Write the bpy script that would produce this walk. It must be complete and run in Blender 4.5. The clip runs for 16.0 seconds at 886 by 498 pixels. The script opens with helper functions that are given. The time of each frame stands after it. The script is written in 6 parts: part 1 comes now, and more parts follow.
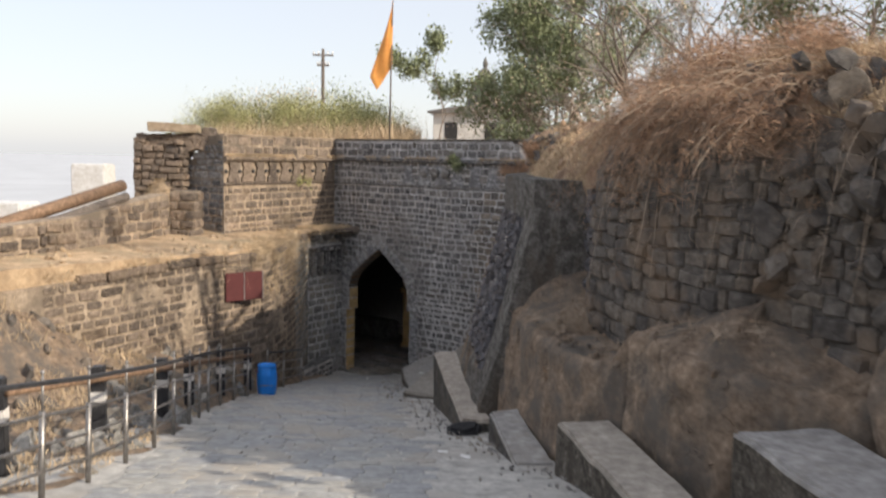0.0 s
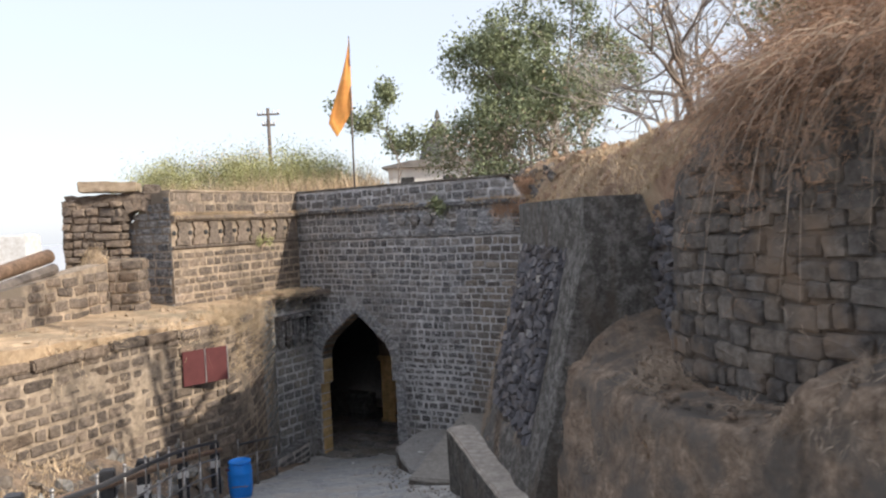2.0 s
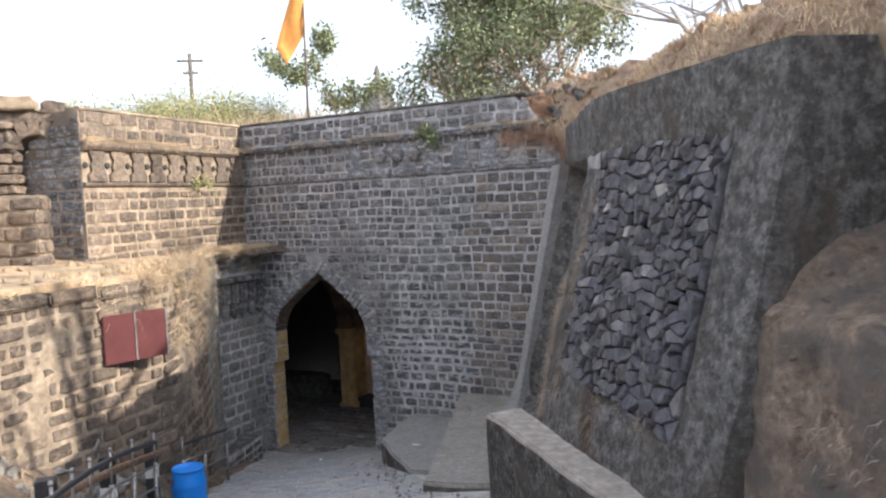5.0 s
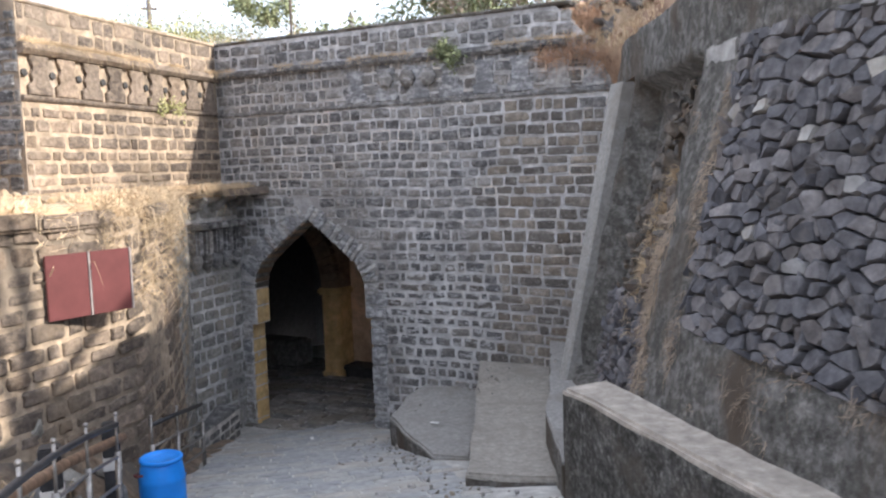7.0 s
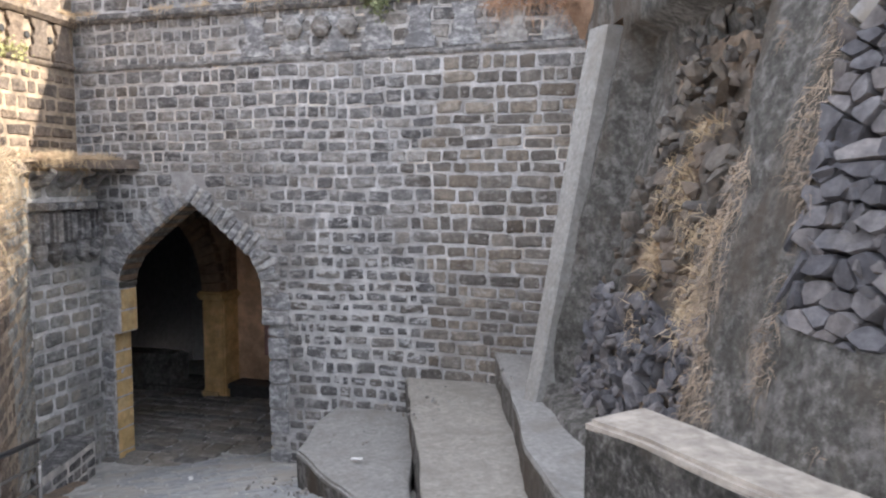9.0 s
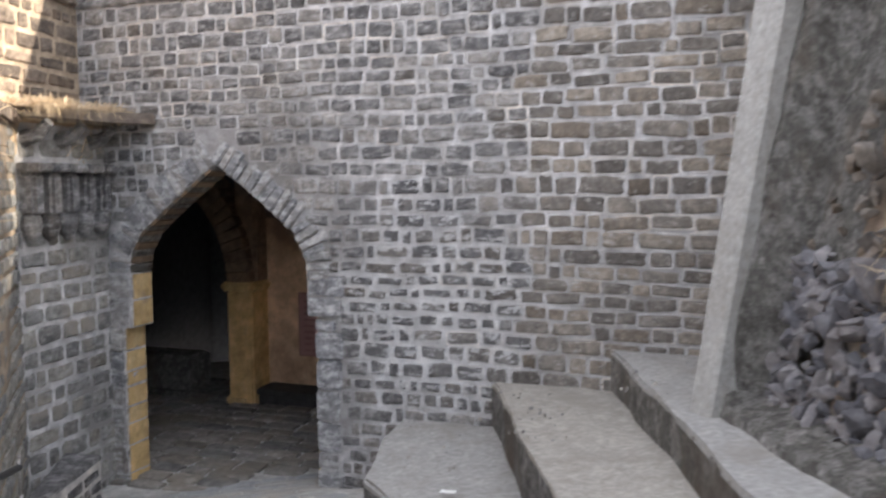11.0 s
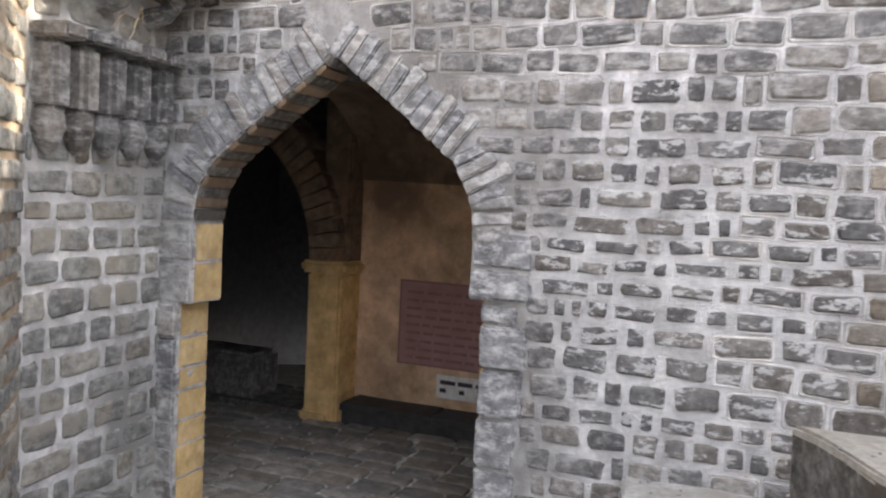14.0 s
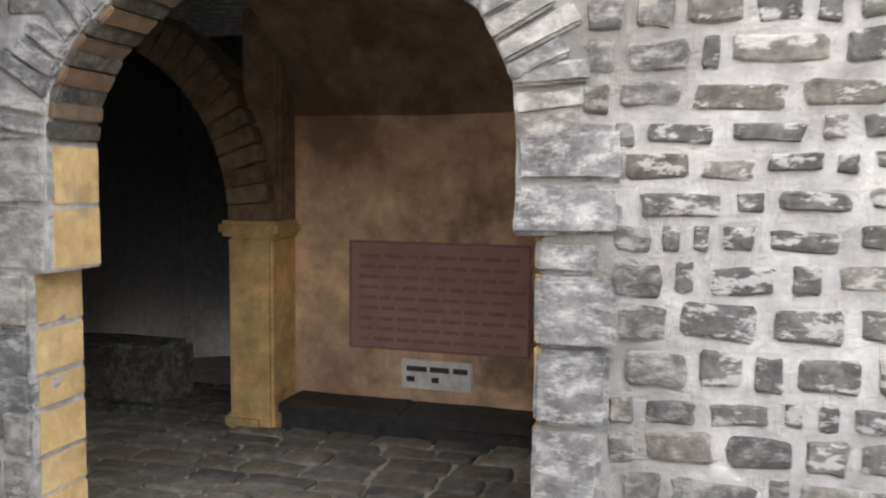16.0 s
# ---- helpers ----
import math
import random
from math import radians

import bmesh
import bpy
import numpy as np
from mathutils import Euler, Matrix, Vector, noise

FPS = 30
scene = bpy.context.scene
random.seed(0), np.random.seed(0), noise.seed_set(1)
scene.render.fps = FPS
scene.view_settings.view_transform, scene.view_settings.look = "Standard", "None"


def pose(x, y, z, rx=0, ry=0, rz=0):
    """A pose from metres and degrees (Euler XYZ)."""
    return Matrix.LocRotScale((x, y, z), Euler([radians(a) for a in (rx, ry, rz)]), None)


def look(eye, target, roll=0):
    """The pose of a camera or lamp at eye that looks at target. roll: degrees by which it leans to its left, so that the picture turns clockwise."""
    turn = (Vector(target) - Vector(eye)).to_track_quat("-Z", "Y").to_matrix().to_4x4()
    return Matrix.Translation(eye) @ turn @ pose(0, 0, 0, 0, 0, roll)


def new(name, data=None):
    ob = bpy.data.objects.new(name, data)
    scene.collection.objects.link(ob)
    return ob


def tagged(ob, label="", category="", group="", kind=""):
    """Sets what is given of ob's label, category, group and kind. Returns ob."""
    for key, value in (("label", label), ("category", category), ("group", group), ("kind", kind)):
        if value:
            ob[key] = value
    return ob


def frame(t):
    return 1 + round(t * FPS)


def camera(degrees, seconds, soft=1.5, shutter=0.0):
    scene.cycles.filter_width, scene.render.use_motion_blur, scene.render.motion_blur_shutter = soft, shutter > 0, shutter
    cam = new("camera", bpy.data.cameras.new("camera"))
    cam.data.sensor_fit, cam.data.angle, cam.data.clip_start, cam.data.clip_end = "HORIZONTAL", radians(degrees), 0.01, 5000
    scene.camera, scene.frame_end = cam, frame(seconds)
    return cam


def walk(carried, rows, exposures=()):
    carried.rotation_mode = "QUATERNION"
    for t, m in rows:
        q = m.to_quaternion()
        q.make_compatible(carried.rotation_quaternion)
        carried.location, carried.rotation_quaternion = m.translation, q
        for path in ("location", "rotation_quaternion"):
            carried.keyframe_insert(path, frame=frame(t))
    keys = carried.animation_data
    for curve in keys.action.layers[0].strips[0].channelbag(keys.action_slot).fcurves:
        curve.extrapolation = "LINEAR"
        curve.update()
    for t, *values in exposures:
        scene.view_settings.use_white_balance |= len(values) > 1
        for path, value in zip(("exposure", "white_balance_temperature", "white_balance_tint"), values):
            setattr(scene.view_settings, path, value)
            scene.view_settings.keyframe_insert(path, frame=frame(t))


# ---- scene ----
cam = camera(56.6, 16.0, soft=2.2, shutter=0.4)
METRES, EYE, TILT, LEAN, TURN = 20.0, 1.5, -6.4, 0.0, 0.0
ROWS = [
    (0.0, 0.0, 0.0, 0.0, 0.0, -0.04, -1.17),
    (0.5, -0.0135, 0.0393, -0.002, 0.28, 2.95, -0.36),
    (1.0, -0.0235, 0.0733, -0.0022, -3.94, -0.03, -3.79),
    (1.5, -0.0323, 0.1015, -0.0065, -3.41, 4.13, 2.56),
    (2.0, -0.0446, 0.1332, -0.0094, -3.57, 4.41, 3.23),
    (2.5, -0.0547, 0.1671, -0.0104, -3.17, 4.7, 2.32),
    (3.0, -0.0635, 0.1919, -0.0132, -7.37, 1.93, -1.37),
    (3.5, -0.0707, 0.2265, -0.0186, -7.65, 3.89, 3.56),
    (4.0, -0.082, 0.2599, -0.0209, -7.7, 3.43, 3.58),
    (6.5, -0.1227, 0.4189, -0.0383, -12.55, 1.63, 3.94),
    (7.0, -0.1278, 0.4491, -0.0399, -12.4, 0.5, 3.17),
    (7.5, -0.1281, 0.484, -0.0447, -16.03, 0.59, 0.34),
    (8.0, -0.1271, 0.5161, -0.0488, -18.14, 0.43, 0.75),
    (10.5, -0.1289, 0.6544, -0.0591, -22.93, 2.39, 2.77),
    (11.0, -0.1283, 0.6868, -0.0646, -20.02, 1.36, 2.53),
    (11.5, -0.1263, 0.7168, -0.0673, -17.29, -2.03, 1.89),
    (12.0, -0.129, 0.7468, -0.0718, -16.88, -3.03, 1.07),
    (12.5, -0.1293, 0.7714, -0.0731, -16.66, -3.17, -1.2),
    (13.0, -0.1328, 0.8027, -0.0772, -16.85, -1.61, -1.9),
    (13.5, -0.1344, 0.8306, -0.0796, -16.51, -0.85, -1.38),
    (14.0, -0.1371, 0.8619, -0.0826, -17.33, 2.59, -0.91),
    (14.5, -0.1368, 0.8905, -0.0849, -17.95, 2.25, 1.82),
    (15.0, -0.1316, 0.9191, -0.089, -17.96, 2.69, 0.61),
    (15.5, -0.1318, 0.9482, -0.0894, -23.01, 1.24, 3.17),
    (16.0, -0.1267, 0.9729, -0.0923, -23.34, 1.14, 1.95),
]

LIGHT = [(0.0, 1.88, 6700, 10), (0.5, 1.82, 6600, 10), (1.0, 2.12, 6700, 10), (1.6, 2.08, 6450, 10), (2.5, 2.12, 6300, 10), (3.0, 2.42, 6350, 10), (3.5, 2.4, 6250, 10), (4.2, 2.48, 6200, 10), (7.0, 2.97, 6150, 10), (7.5, 2.97, 6200, 10), (8.0, 3.3, 6250, 10), (10.5, 3.55, 6500, 10), (12.5, 4.05, 6650, 10), (14.0, 4.35, 6800, 10), (15.0, 4.65, 7000, 9), (16.0, 4.9, 7250, 8)]
walk(cam, [(t, pose(0, 0, EYE, TILT, LEAN, TURN) @ pose(METRES * x, METRES * y, METRES * z, 90 + pitch, roll, yaw)) for t, x, y, z, yaw, pitch, roll in ROWS], LIGHT)

# ---- sky and sun ----
SUN_AZ, SUN_EL = radians(-26), radians(29.5)   # azimuth from +x towards +y
sun_way = Vector((math.cos(SUN_EL) * math.cos(SUN_AZ), math.cos(SUN_EL) * math.sin(SUN_AZ), math.sin(SUN_EL)))
world = bpy.data.worlds.new("world")
scene.world = world
world.use_nodes = True
wn = world.node_tree
sky = wn.nodes.new("ShaderNodeTexSky")
sky.sky_type, sky.sun_disc = "NISHITA", False
sky.sun_elevation, sky.sun_rotation = SUN_EL, math.pi / 2 - SUN_AZ
sky.air_density, sky.dust_density, sky.ozone_density = 1.0, 1.2, 1.5
wn.nodes["Background"].inputs["Strength"].default_value = 0.115
haze = wn.nodes.new("ShaderNodeMix")   # the pale dusty veil of a dry season sky
haze.data_type = "RGBA"
haze.inputs[0].default_value, haze.inputs[7].default_value = 0.85, (1.75, 1.77, 1.9, 1)
wn.links.new(sky.outputs[0], haze.inputs[6])
wn.links.new(haze.outputs[2], wn.nodes["Background"].inputs["Color"])
sun = new("sun", bpy.data.lights.new("sun", "SUN"))
sun.data.energy, sun.data.angle, sun.data.color = 1.2, radians(0.6), (1.0, 0.895, 0.76)
sun.matrix_world = look(sun_way * 60, (0, 0, 0))


# ---- materials ----
def material(name, rough=0.85, metal=0.0):
    m = bpy.data.materials.new(name)
    m.use_nodes = True
    b = m.node_tree.nodes["Principled BSDF"]
    b.inputs["Roughness"].default_value, b.inputs["Metallic"].default_value = rough, metal
    b.inputs["Specular IOR Level"].default_value = 0.3
    return m, m.node_tree, b


def node(nt, kind, **values):
    n = nt.nodes.new(kind)
    for key, value in values.items():
        n.inputs[key.replace("_", " ")].default_value = value
    return n


def ramp(nt, source, stops):
    r = nt.nodes.new("ShaderNodeValToRGB")
    e = r.color_ramp.elements
    while len(e) < len(stops):
        e.new(0.5)
    for k, (p, c) in zip(e, stops):
        k.position, k.color = p, (*c, 1)
    nt.links.new(source, r.inputs[0])
    return r.outputs[0]


def mixed(nt, factor, a, b, mode="MIX"):
    x = nt.nodes.new("ShaderNodeMix")
    x.data_type, x.blend_type = "RGBA", mode
    for k, v in ((0, factor), (6, a), (7, b)):
        if isinstance(v, bpy.types.NodeSocket):
            nt.links.new(v, x.inputs[k])
        else:
            x.inputs[k].default_value = v if k == 0 else (*v, 1)
    return x.outputs[2]


def spots(nt, scale, detail=4, rough=0.6, stretch=(1, 1, 1), world=True):
    tc = nt.nodes.new("ShaderNodeNewGeometry" if world else "ShaderNodeTexCoord")
    mp = nt.nodes.new("ShaderNodeMapping")
    mp.inputs["Scale"].default_value = stretch
    nt.links.new(tc.outputs["Position" if world else "Object"], mp.inputs[0])
    n = node(nt, "ShaderNodeTexNoise", Scale=scale, Detail=detail, Roughness=rough)
    nt.links.new(mp.outputs[0], n.inputs["Vector"])
    return n.outputs["Fac"]


def relief(nt, b, height, strength=0.5, distance=0.02):
    bp = node(nt, "ShaderNodeBump", Strength=strength, Distance=distance)
    nt.links.new(height, bp.inputs["Height"])
    nt.links.new(bp.outputs[0], b.inputs["Normal"])


ALBEDO_GAIN = 1.3   # lifts every base colour, so shade keeps up with the bright sky


def rocky(name, dark, mid, light, stain, grain=14, patch=1.1, rough=0.9, bump=0.6, dist=0.02, vary=0.5, stain_at=(0.52, 0.66), streak=(1, 1, 1), lichen=0.0, smear=0.0, mottle=1.0, smeared=(0.38, 0.37, 0.36), limed=None, smear_at=(0.485, 0.62)):
    """A mineral surface: grain, a random tone for each piece, broad stains."""
    m, nt, b = material(name, rough)
    dark, mid, light, stain, smeared = [tuple(min(v * ALBEDO_GAIN, 0.8) for v in c) for c in (dark, mid, light, stain, smeared)]
    fine = spots(nt, grain, 6, 0.65)
    broad = spots(nt, patch, 5, 0.6, streak)
    base = ramp(nt, fine, [(0.25, dark), (0.5, mid), (0.78, light)])
    info, geo = nt.nodes.new("ShaderNodeObjectInfo"), nt.nodes.new("ShaderNodeNewGeometry")
    add = nt.nodes.new("ShaderNodeMath")
    add.operation = "ADD"
    nt.links.new(info.outputs["Random"], add.inputs[0])
    nt.links.new(geo.outputs["Random Per Island"], add.inputs[1])
    fr = nt.nodes.new("ShaderNodeMath")
    fr.operation = "FRACT"
    nt.links.new(add.outputs[0], fr.inputs[0])
    lo, hi = 1 - vary * 0.6, 1 + vary * 0.5
    tone = ramp(nt, fr.outputs[0], [(0, (lo, lo, lo * 1.03)), (0.5, (0.95, 0.95, 0.95)), (0.82, (hi, hi * 0.96, hi * 0.9)), (1, (lo * 1.2, lo * 1.1, lo))])
    col = mixed(nt, 1.0, base, tone, "MULTIPLY")
    blotch = ramp(nt, spots(nt, grain * 0.3, 5, 0.7, streak), [(0.3, [1 - k * mottle for k in (0.38, 0.39, 0.4)]), (0.5, (0.98, 0.98, 0.98)), (0.7, [1 + k * mottle for k in (0.35, 0.34, 0.32)])])
    col = mixed(nt, 1.0, col, blotch, "MULTIPLY")
    if limed:   # an uneven patch of fresh limewash: its middle and half-sizes in x and z
        middle, half, pale = limed
        geo_at, move, size, total = nt.nodes.new("ShaderNodeNewGeometry"), nt.nodes.new("ShaderNodeVectorMath"), nt.nodes.new("ShaderNodeVectorMath"), nt.nodes.new("ShaderNodeVectorMath")
        move.operation, size.operation, total.operation = "SUBTRACT", "MULTIPLY", "LENGTH"
        nt.links.new(geo_at.outputs["Position"], move.inputs[0])
        move.inputs[1].default_value = (middle[0], 0, middle[1])
        nt.links.new(move.outputs[0], size.inputs[0])
        size.inputs[1].default_value = (0.5 / half[0], 0, 0.5 / half[1])
        nt.links.new(size.outputs[0], total.inputs[0])
        ragged = nt.nodes.new("ShaderNodeMath")
        ragged.operation = "MULTIPLY_ADD"
        nt.links.new(spots(nt, 2.2, 8, 0.7), ragged.inputs[0])
        ragged.inputs[1].default_value = 0.9
        nt.links.new(total.outputs["Value"], ragged.inputs[2])
        patch_at = ramp(nt, ragged.outputs[0], [(0.62, (1, 1, 1)), (1.0, (0, 0, 0))])
        col = mixed(nt, patch_at, col, mixed(nt, 1.0, pale, blotch, "MULTIPLY"))
    if smear:
        hit = ramp(nt, spots(nt, 11, 9, 0.72, (0.65, 0.65, 1.5)), [(smear_at[0], (0, 0, 0)), (smear_at[1], (smear, smear, smear))])
        col = mixed(nt, hit, col, smeared)
    if lichen:
        col = mixed(nt, 1.0, col, ramp(nt, spots(nt, 6.5, 7, 0.75), [(0.44, (1, 1, 1)), (0.54, (1 - lichen, 1 - lichen, 1 - lichen * 1.05))]), "MULTIPLY")
    where = ramp(nt, broad, [(stain_at[0], (0, 0, 0)), (stain_at[1], (1, 1, 1))])
    col = mixed(nt, where, col, stain)
    nt.links.new(col, b.inputs["Base Color"])
    rough_at = nt.nodes.new("ShaderNodeMath")
    rough_at.operation = "MULTIPLY_ADD"
    nt.links.new(spots(nt, grain * 5, 6, 0.75), rough_at.inputs[0])
    rough_at.inputs[1].default_value = 0.45
    nt.links.new(spots(nt, grain * 1.4, 8, 0.75), rough_at.inputs[2])
    relief(nt, b, rough_at.outputs[0], bump, dist)
    return m


def plain(name, colour, rough=0.5, metal=0.0, vary=0.25, scale=9, bump=0.15):
    m, nt, b = material(name, rough, metal)
    n = spots(nt, scale, 5, 0.6)
    lo, hi = [tuple(min(c * k * ALBEDO_GAIN, 0.85) for c in colour) for k in (1 - vary, 1 + vary)]
    nt.links.new(ramp(nt, n, [(0.3, lo), (0.7, hi)]), b.inputs["Base Color"])
    relief(nt, b, spots(nt, scale * 6, 4), bump, 0.006)
    return m


BASALT = rocky("basalt", (0.062, 0.06, 0.06), (0.132, 0.128, 0.126), (0.25, 0.24, 0.235), (0.12, 0.103, 0.087), grain=16, vary=0.8, stain_at=(0.58, 0.8), bump=0.9, smear=0.6)
BASALT_BROWN = rocky("brownish basalt", (0.08, 0.071, 0.063), (0.155, 0.14, 0.124), (0.26, 0.236, 0.21), (0.15, 0.123, 0.096), grain=16, vary=0.8, stain_at=(0.55, 0.78), bump=0.9, smear=0.6, smear_at=(0.56, 0.62), smeared=(0.33, 0.315, 0.295))
BASALT_LIMED = rocky("lime-splashed basalt", (0.055, 0.053, 0.053), (0.11, 0.107, 0.106), (0.2, 0.195, 0.19), (0.12, 0.11, 0.1), grain=16, vary=0.6, stain_at=(0.6, 0.8), bump=0.9, smear=0.75, smear_at=(0.525, 0.57), smeared=(0.42, 0.415, 0.41))
SUNNED = rocky("brown basalt", (0.075, 0.06, 0.049), (0.142, 0.114, 0.093), (0.24, 0.195, 0.158), (0.17, 0.13, 0.09), grain=16, vary=0.8, stain_at=(0.55, 0.8), bump=0.9, smear=0.35, smeared=(0.3, 0.24, 0.18))
MORTAR = rocky("lime mortar", (0.26, 0.252, 0.244), (0.41, 0.4, 0.39), (0.57, 0.56, 0.55), (0.18, 0.17, 0.16), grain=12, patch=0.6, vary=0.0, stain_at=(0.5, 0.68), bump=1.0, dist=0.03, limed=((0.0, -2.75), (1.05, 1.5), (0.56, 0.555, 0.55)))
RIDGE = rocky("raised lime pointing", (0.31, 0.305, 0.3), (0.47, 0.46, 0.45), (0.6, 0.59, 0.58), (0.22, 0.21, 0.2), grain=10, patch=0.7, vary=0.0, stain_at=(0.47, 0.62), bump=0.8)
MORTAR_OLD = rocky("earthy mortar", (0.155, 0.127, 0.098), (0.28, 0.23, 0.18), (0.42, 0.347, 0.277), (0.13, 0.107, 0.084), grain=9, patch=0.8, vary=0.0, stain_at=(0.48, 0.64))
PAVER = rocky("basalt paver", (0.195, 0.198, 0.196), (0.28, 0.284, 0.28), (0.375, 0.38, 0.374), (0.3, 0.275, 0.24), grain=10, patch=0.8, vary=0.18, bump=0.35, dist=0.01, mottle=0.5)
GROUT = rocky("paving joint", (0.28, 0.27, 0.25), (0.39, 0.38, 0.355), (0.5, 0.485, 0.455), (0.33, 0.31, 0.28), grain=12, patch=1.2, vary=0.0)
CONCRETE = rocky("worn concrete", (0.185, 0.176, 0.165), (0.285, 0.273, 0.256), (0.4, 0.386, 0.365), (0.2, 0.18, 0.15), grain=9, patch=1.6, vary=0.0, bump=0.5, stain_at=(0.55, 0.75), lichen=0.12, mottle=0.5)
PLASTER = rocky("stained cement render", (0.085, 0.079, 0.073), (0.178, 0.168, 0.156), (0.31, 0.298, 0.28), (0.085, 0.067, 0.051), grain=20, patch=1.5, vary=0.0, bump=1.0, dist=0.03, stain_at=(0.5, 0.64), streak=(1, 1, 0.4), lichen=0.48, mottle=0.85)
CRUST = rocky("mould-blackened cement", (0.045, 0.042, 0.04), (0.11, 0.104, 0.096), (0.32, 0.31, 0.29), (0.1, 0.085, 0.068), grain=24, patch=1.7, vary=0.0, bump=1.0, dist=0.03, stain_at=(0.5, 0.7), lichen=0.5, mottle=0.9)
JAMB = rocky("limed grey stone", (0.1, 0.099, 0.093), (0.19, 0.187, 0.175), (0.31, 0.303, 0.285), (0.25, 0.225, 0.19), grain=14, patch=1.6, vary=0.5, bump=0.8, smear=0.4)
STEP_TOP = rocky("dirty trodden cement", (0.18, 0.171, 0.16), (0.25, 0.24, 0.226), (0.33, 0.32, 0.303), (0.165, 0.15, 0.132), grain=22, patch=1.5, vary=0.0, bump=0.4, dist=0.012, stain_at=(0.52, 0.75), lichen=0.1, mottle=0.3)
TRODDEN = rocky("dark trodden paver", (0.1, 0.094, 0.087), (0.175, 0.165, 0.152), (0.27, 0.255, 0.235), (0.15, 0.128, 0.1), grain=9, patch=1.2, vary=0.6, bump=0.4, dist=0.01)
RED_EARTH = rocky("reddish dry earth", (0.16, 0.1, 0.066), (0.3, 0.195, 0.128), (0.44, 0.31, 0.215), (0.33, 0.25, 0.16), grain=6, patch=0.9, vary=0.0, bump=0.9, dist=0.06, stain_at=(0.5, 0.7))
EARTH = rocky("dry earth", (0.165, 0.12, 0.086), (0.305, 0.228, 0.168), (0.46, 0.36, 0.272), (0.17, 0.147, 0.125), grain=14, patch=2.4, vary=0.0, bump=1.0, dist=0.06, stain_at=(0.42, 0.62), mottle=1.35)
DUST = rocky("pale dusty ground", (0.22, 0.165, 0.11), (0.34, 0.265, 0.185), (0.46, 0.375, 0.27), (0.26, 0.21, 0.14), grain=5, patch=1.4, vary=0.0, bump=0.8, dist=0.04)
OCHRE = rocky("ochre limewash", (0.3, 0.205, 0.09), (0.48, 0.34, 0.165), (0.6, 0.46, 0.26), (0.24, 0.19, 0.14), grain=5, patch=2.2, vary=0.15, bump=0.4, stain_at=(0.6, 0.78))
CREAM = rocky("cream limewash", (0.25, 0.18, 0.125), (0.4, 0.295, 0.21), (0.54, 0.42, 0.31), (0.2, 0.14, 0.1), grain=4, patch=1.3, vary=0.0, bump=0.4)
LIMED = rocky("limed basalt", (0.12, 0.12, 0.123), (0.21, 0.208, 0.21), (0.4, 0.4, 0.4), (0.12, 0.12, 0.125), grain=14, vary=0.45, stain_at=(0.55, 0.75), bump=1.0, smear=0.85, smeared=(0.46, 0.455, 0.45))
# CREAM darkened: brown soffit bands, and the dimness painted on the vault
BROWN_AND_DIM = rocky("brown limewash with dimness", (0.1, 0.072, 0.05), (0.17, 0.124, 0.088), (0.26, 0.195, 0.14), (0.1, 0.072, 0.05), grain=4, patch=1.3, vary=0.0, bump=0.4)
BROWN_PLASTER = rocky("brown plaster", (0.1, 0.073, 0.052), (0.18, 0.133, 0.095), (0.27, 0.205, 0.15), (0.11, 0.08, 0.055), grain=7, patch=1.4, vary=0.3, bump=0.6)
BOULDER = rocky("dark rubble stone", (0.055, 0.053, 0.057), (0.105, 0.101, 0.107), (0.19, 0.185, 0.19), (0.09, 0.08, 0.07), grain=10, patch=2.5, vary=0.6, bump=0.7, stain_at=(0.62, 0.8))
ROUGH = rocky("weathered brown stone", (0.062, 0.055, 0.049), (0.117, 0.105, 0.094), (0.195, 0.177, 0.158), (0.19, 0.14, 0.1), grain=11, patch=1.5, vary=0.5, bump=0.8, dist=0.03, stain_at=(0.5, 0.72))
PALE_ROCK = rocky("pale broken stone", (0.15, 0.145, 0.14), (0.235, 0.228, 0.22), (0.34, 0.33, 0.32), (0.2, 0.17, 0.13), grain=8, vary=0.4)
STEEL = plain("dull steel", (0.25, 0.235, 0.22), 0.45, 0.9, 0.3, 20)
BLACK_PAINT = plain("black paint", (0.03, 0.03, 0.032), 0.45, 0.0, 0.4, 12)
WHITE_PAINT = plain("white paint", (0.6, 0.58, 0.54), 0.6, 0.0, 0.2, 12)
RUST = plain("rusty pipe", (0.2, 0.13, 0.085), 0.7, 0.3, 0.4, 14)
BLUE = plain("blue plastic", (0.016, 0.18, 0.6), 0.38, 0.0, 0.15, 6, 0.05)
RED = plain("maroon sign paint", (0.085, 0.026, 0.026), 0.5, 0.0, 0.15, 5, 0.05)
PALE_METAL = plain("bare sheet edge", (0.24, 0.215, 0.21), 0.5, 0.4)
SAFFRON = plain("saffron cloth", (0.66, 0.27, 0.075), 0.85, 0.0, 0.15, 4, 0.1)
WOOD = plain("grey wood pole", (0.12, 0.1, 0.085), 0.85, 0.0, 0.3, 8)
BARK = plain("bark", (0.16, 0.13, 0.105), 0.95, 0.0, 0.35, 18, 0.6)
PALE_BARK = plain("pale grey bark", (0.3, 0.265, 0.23), 0.95, 0.0, 0.3, 18, 0.6)
LEAF = plain("green leaves", (0.165, 0.185, 0.1), 0.65, 0.0, 0.45, 1.3)
LEAF_PALE = plain("yellow-green leaves", (0.26, 0.255, 0.115), 0.7, 0.0, 0.4, 1.0)
STRAW = plain("dry grass", (0.44, 0.34, 0.225), 0.85, 0.0, 0.4, 1.7)
BRUSH = plain("reddish dry brush", (0.32, 0.205, 0.135), 0.9, 0.0, 0.6, 3.5)
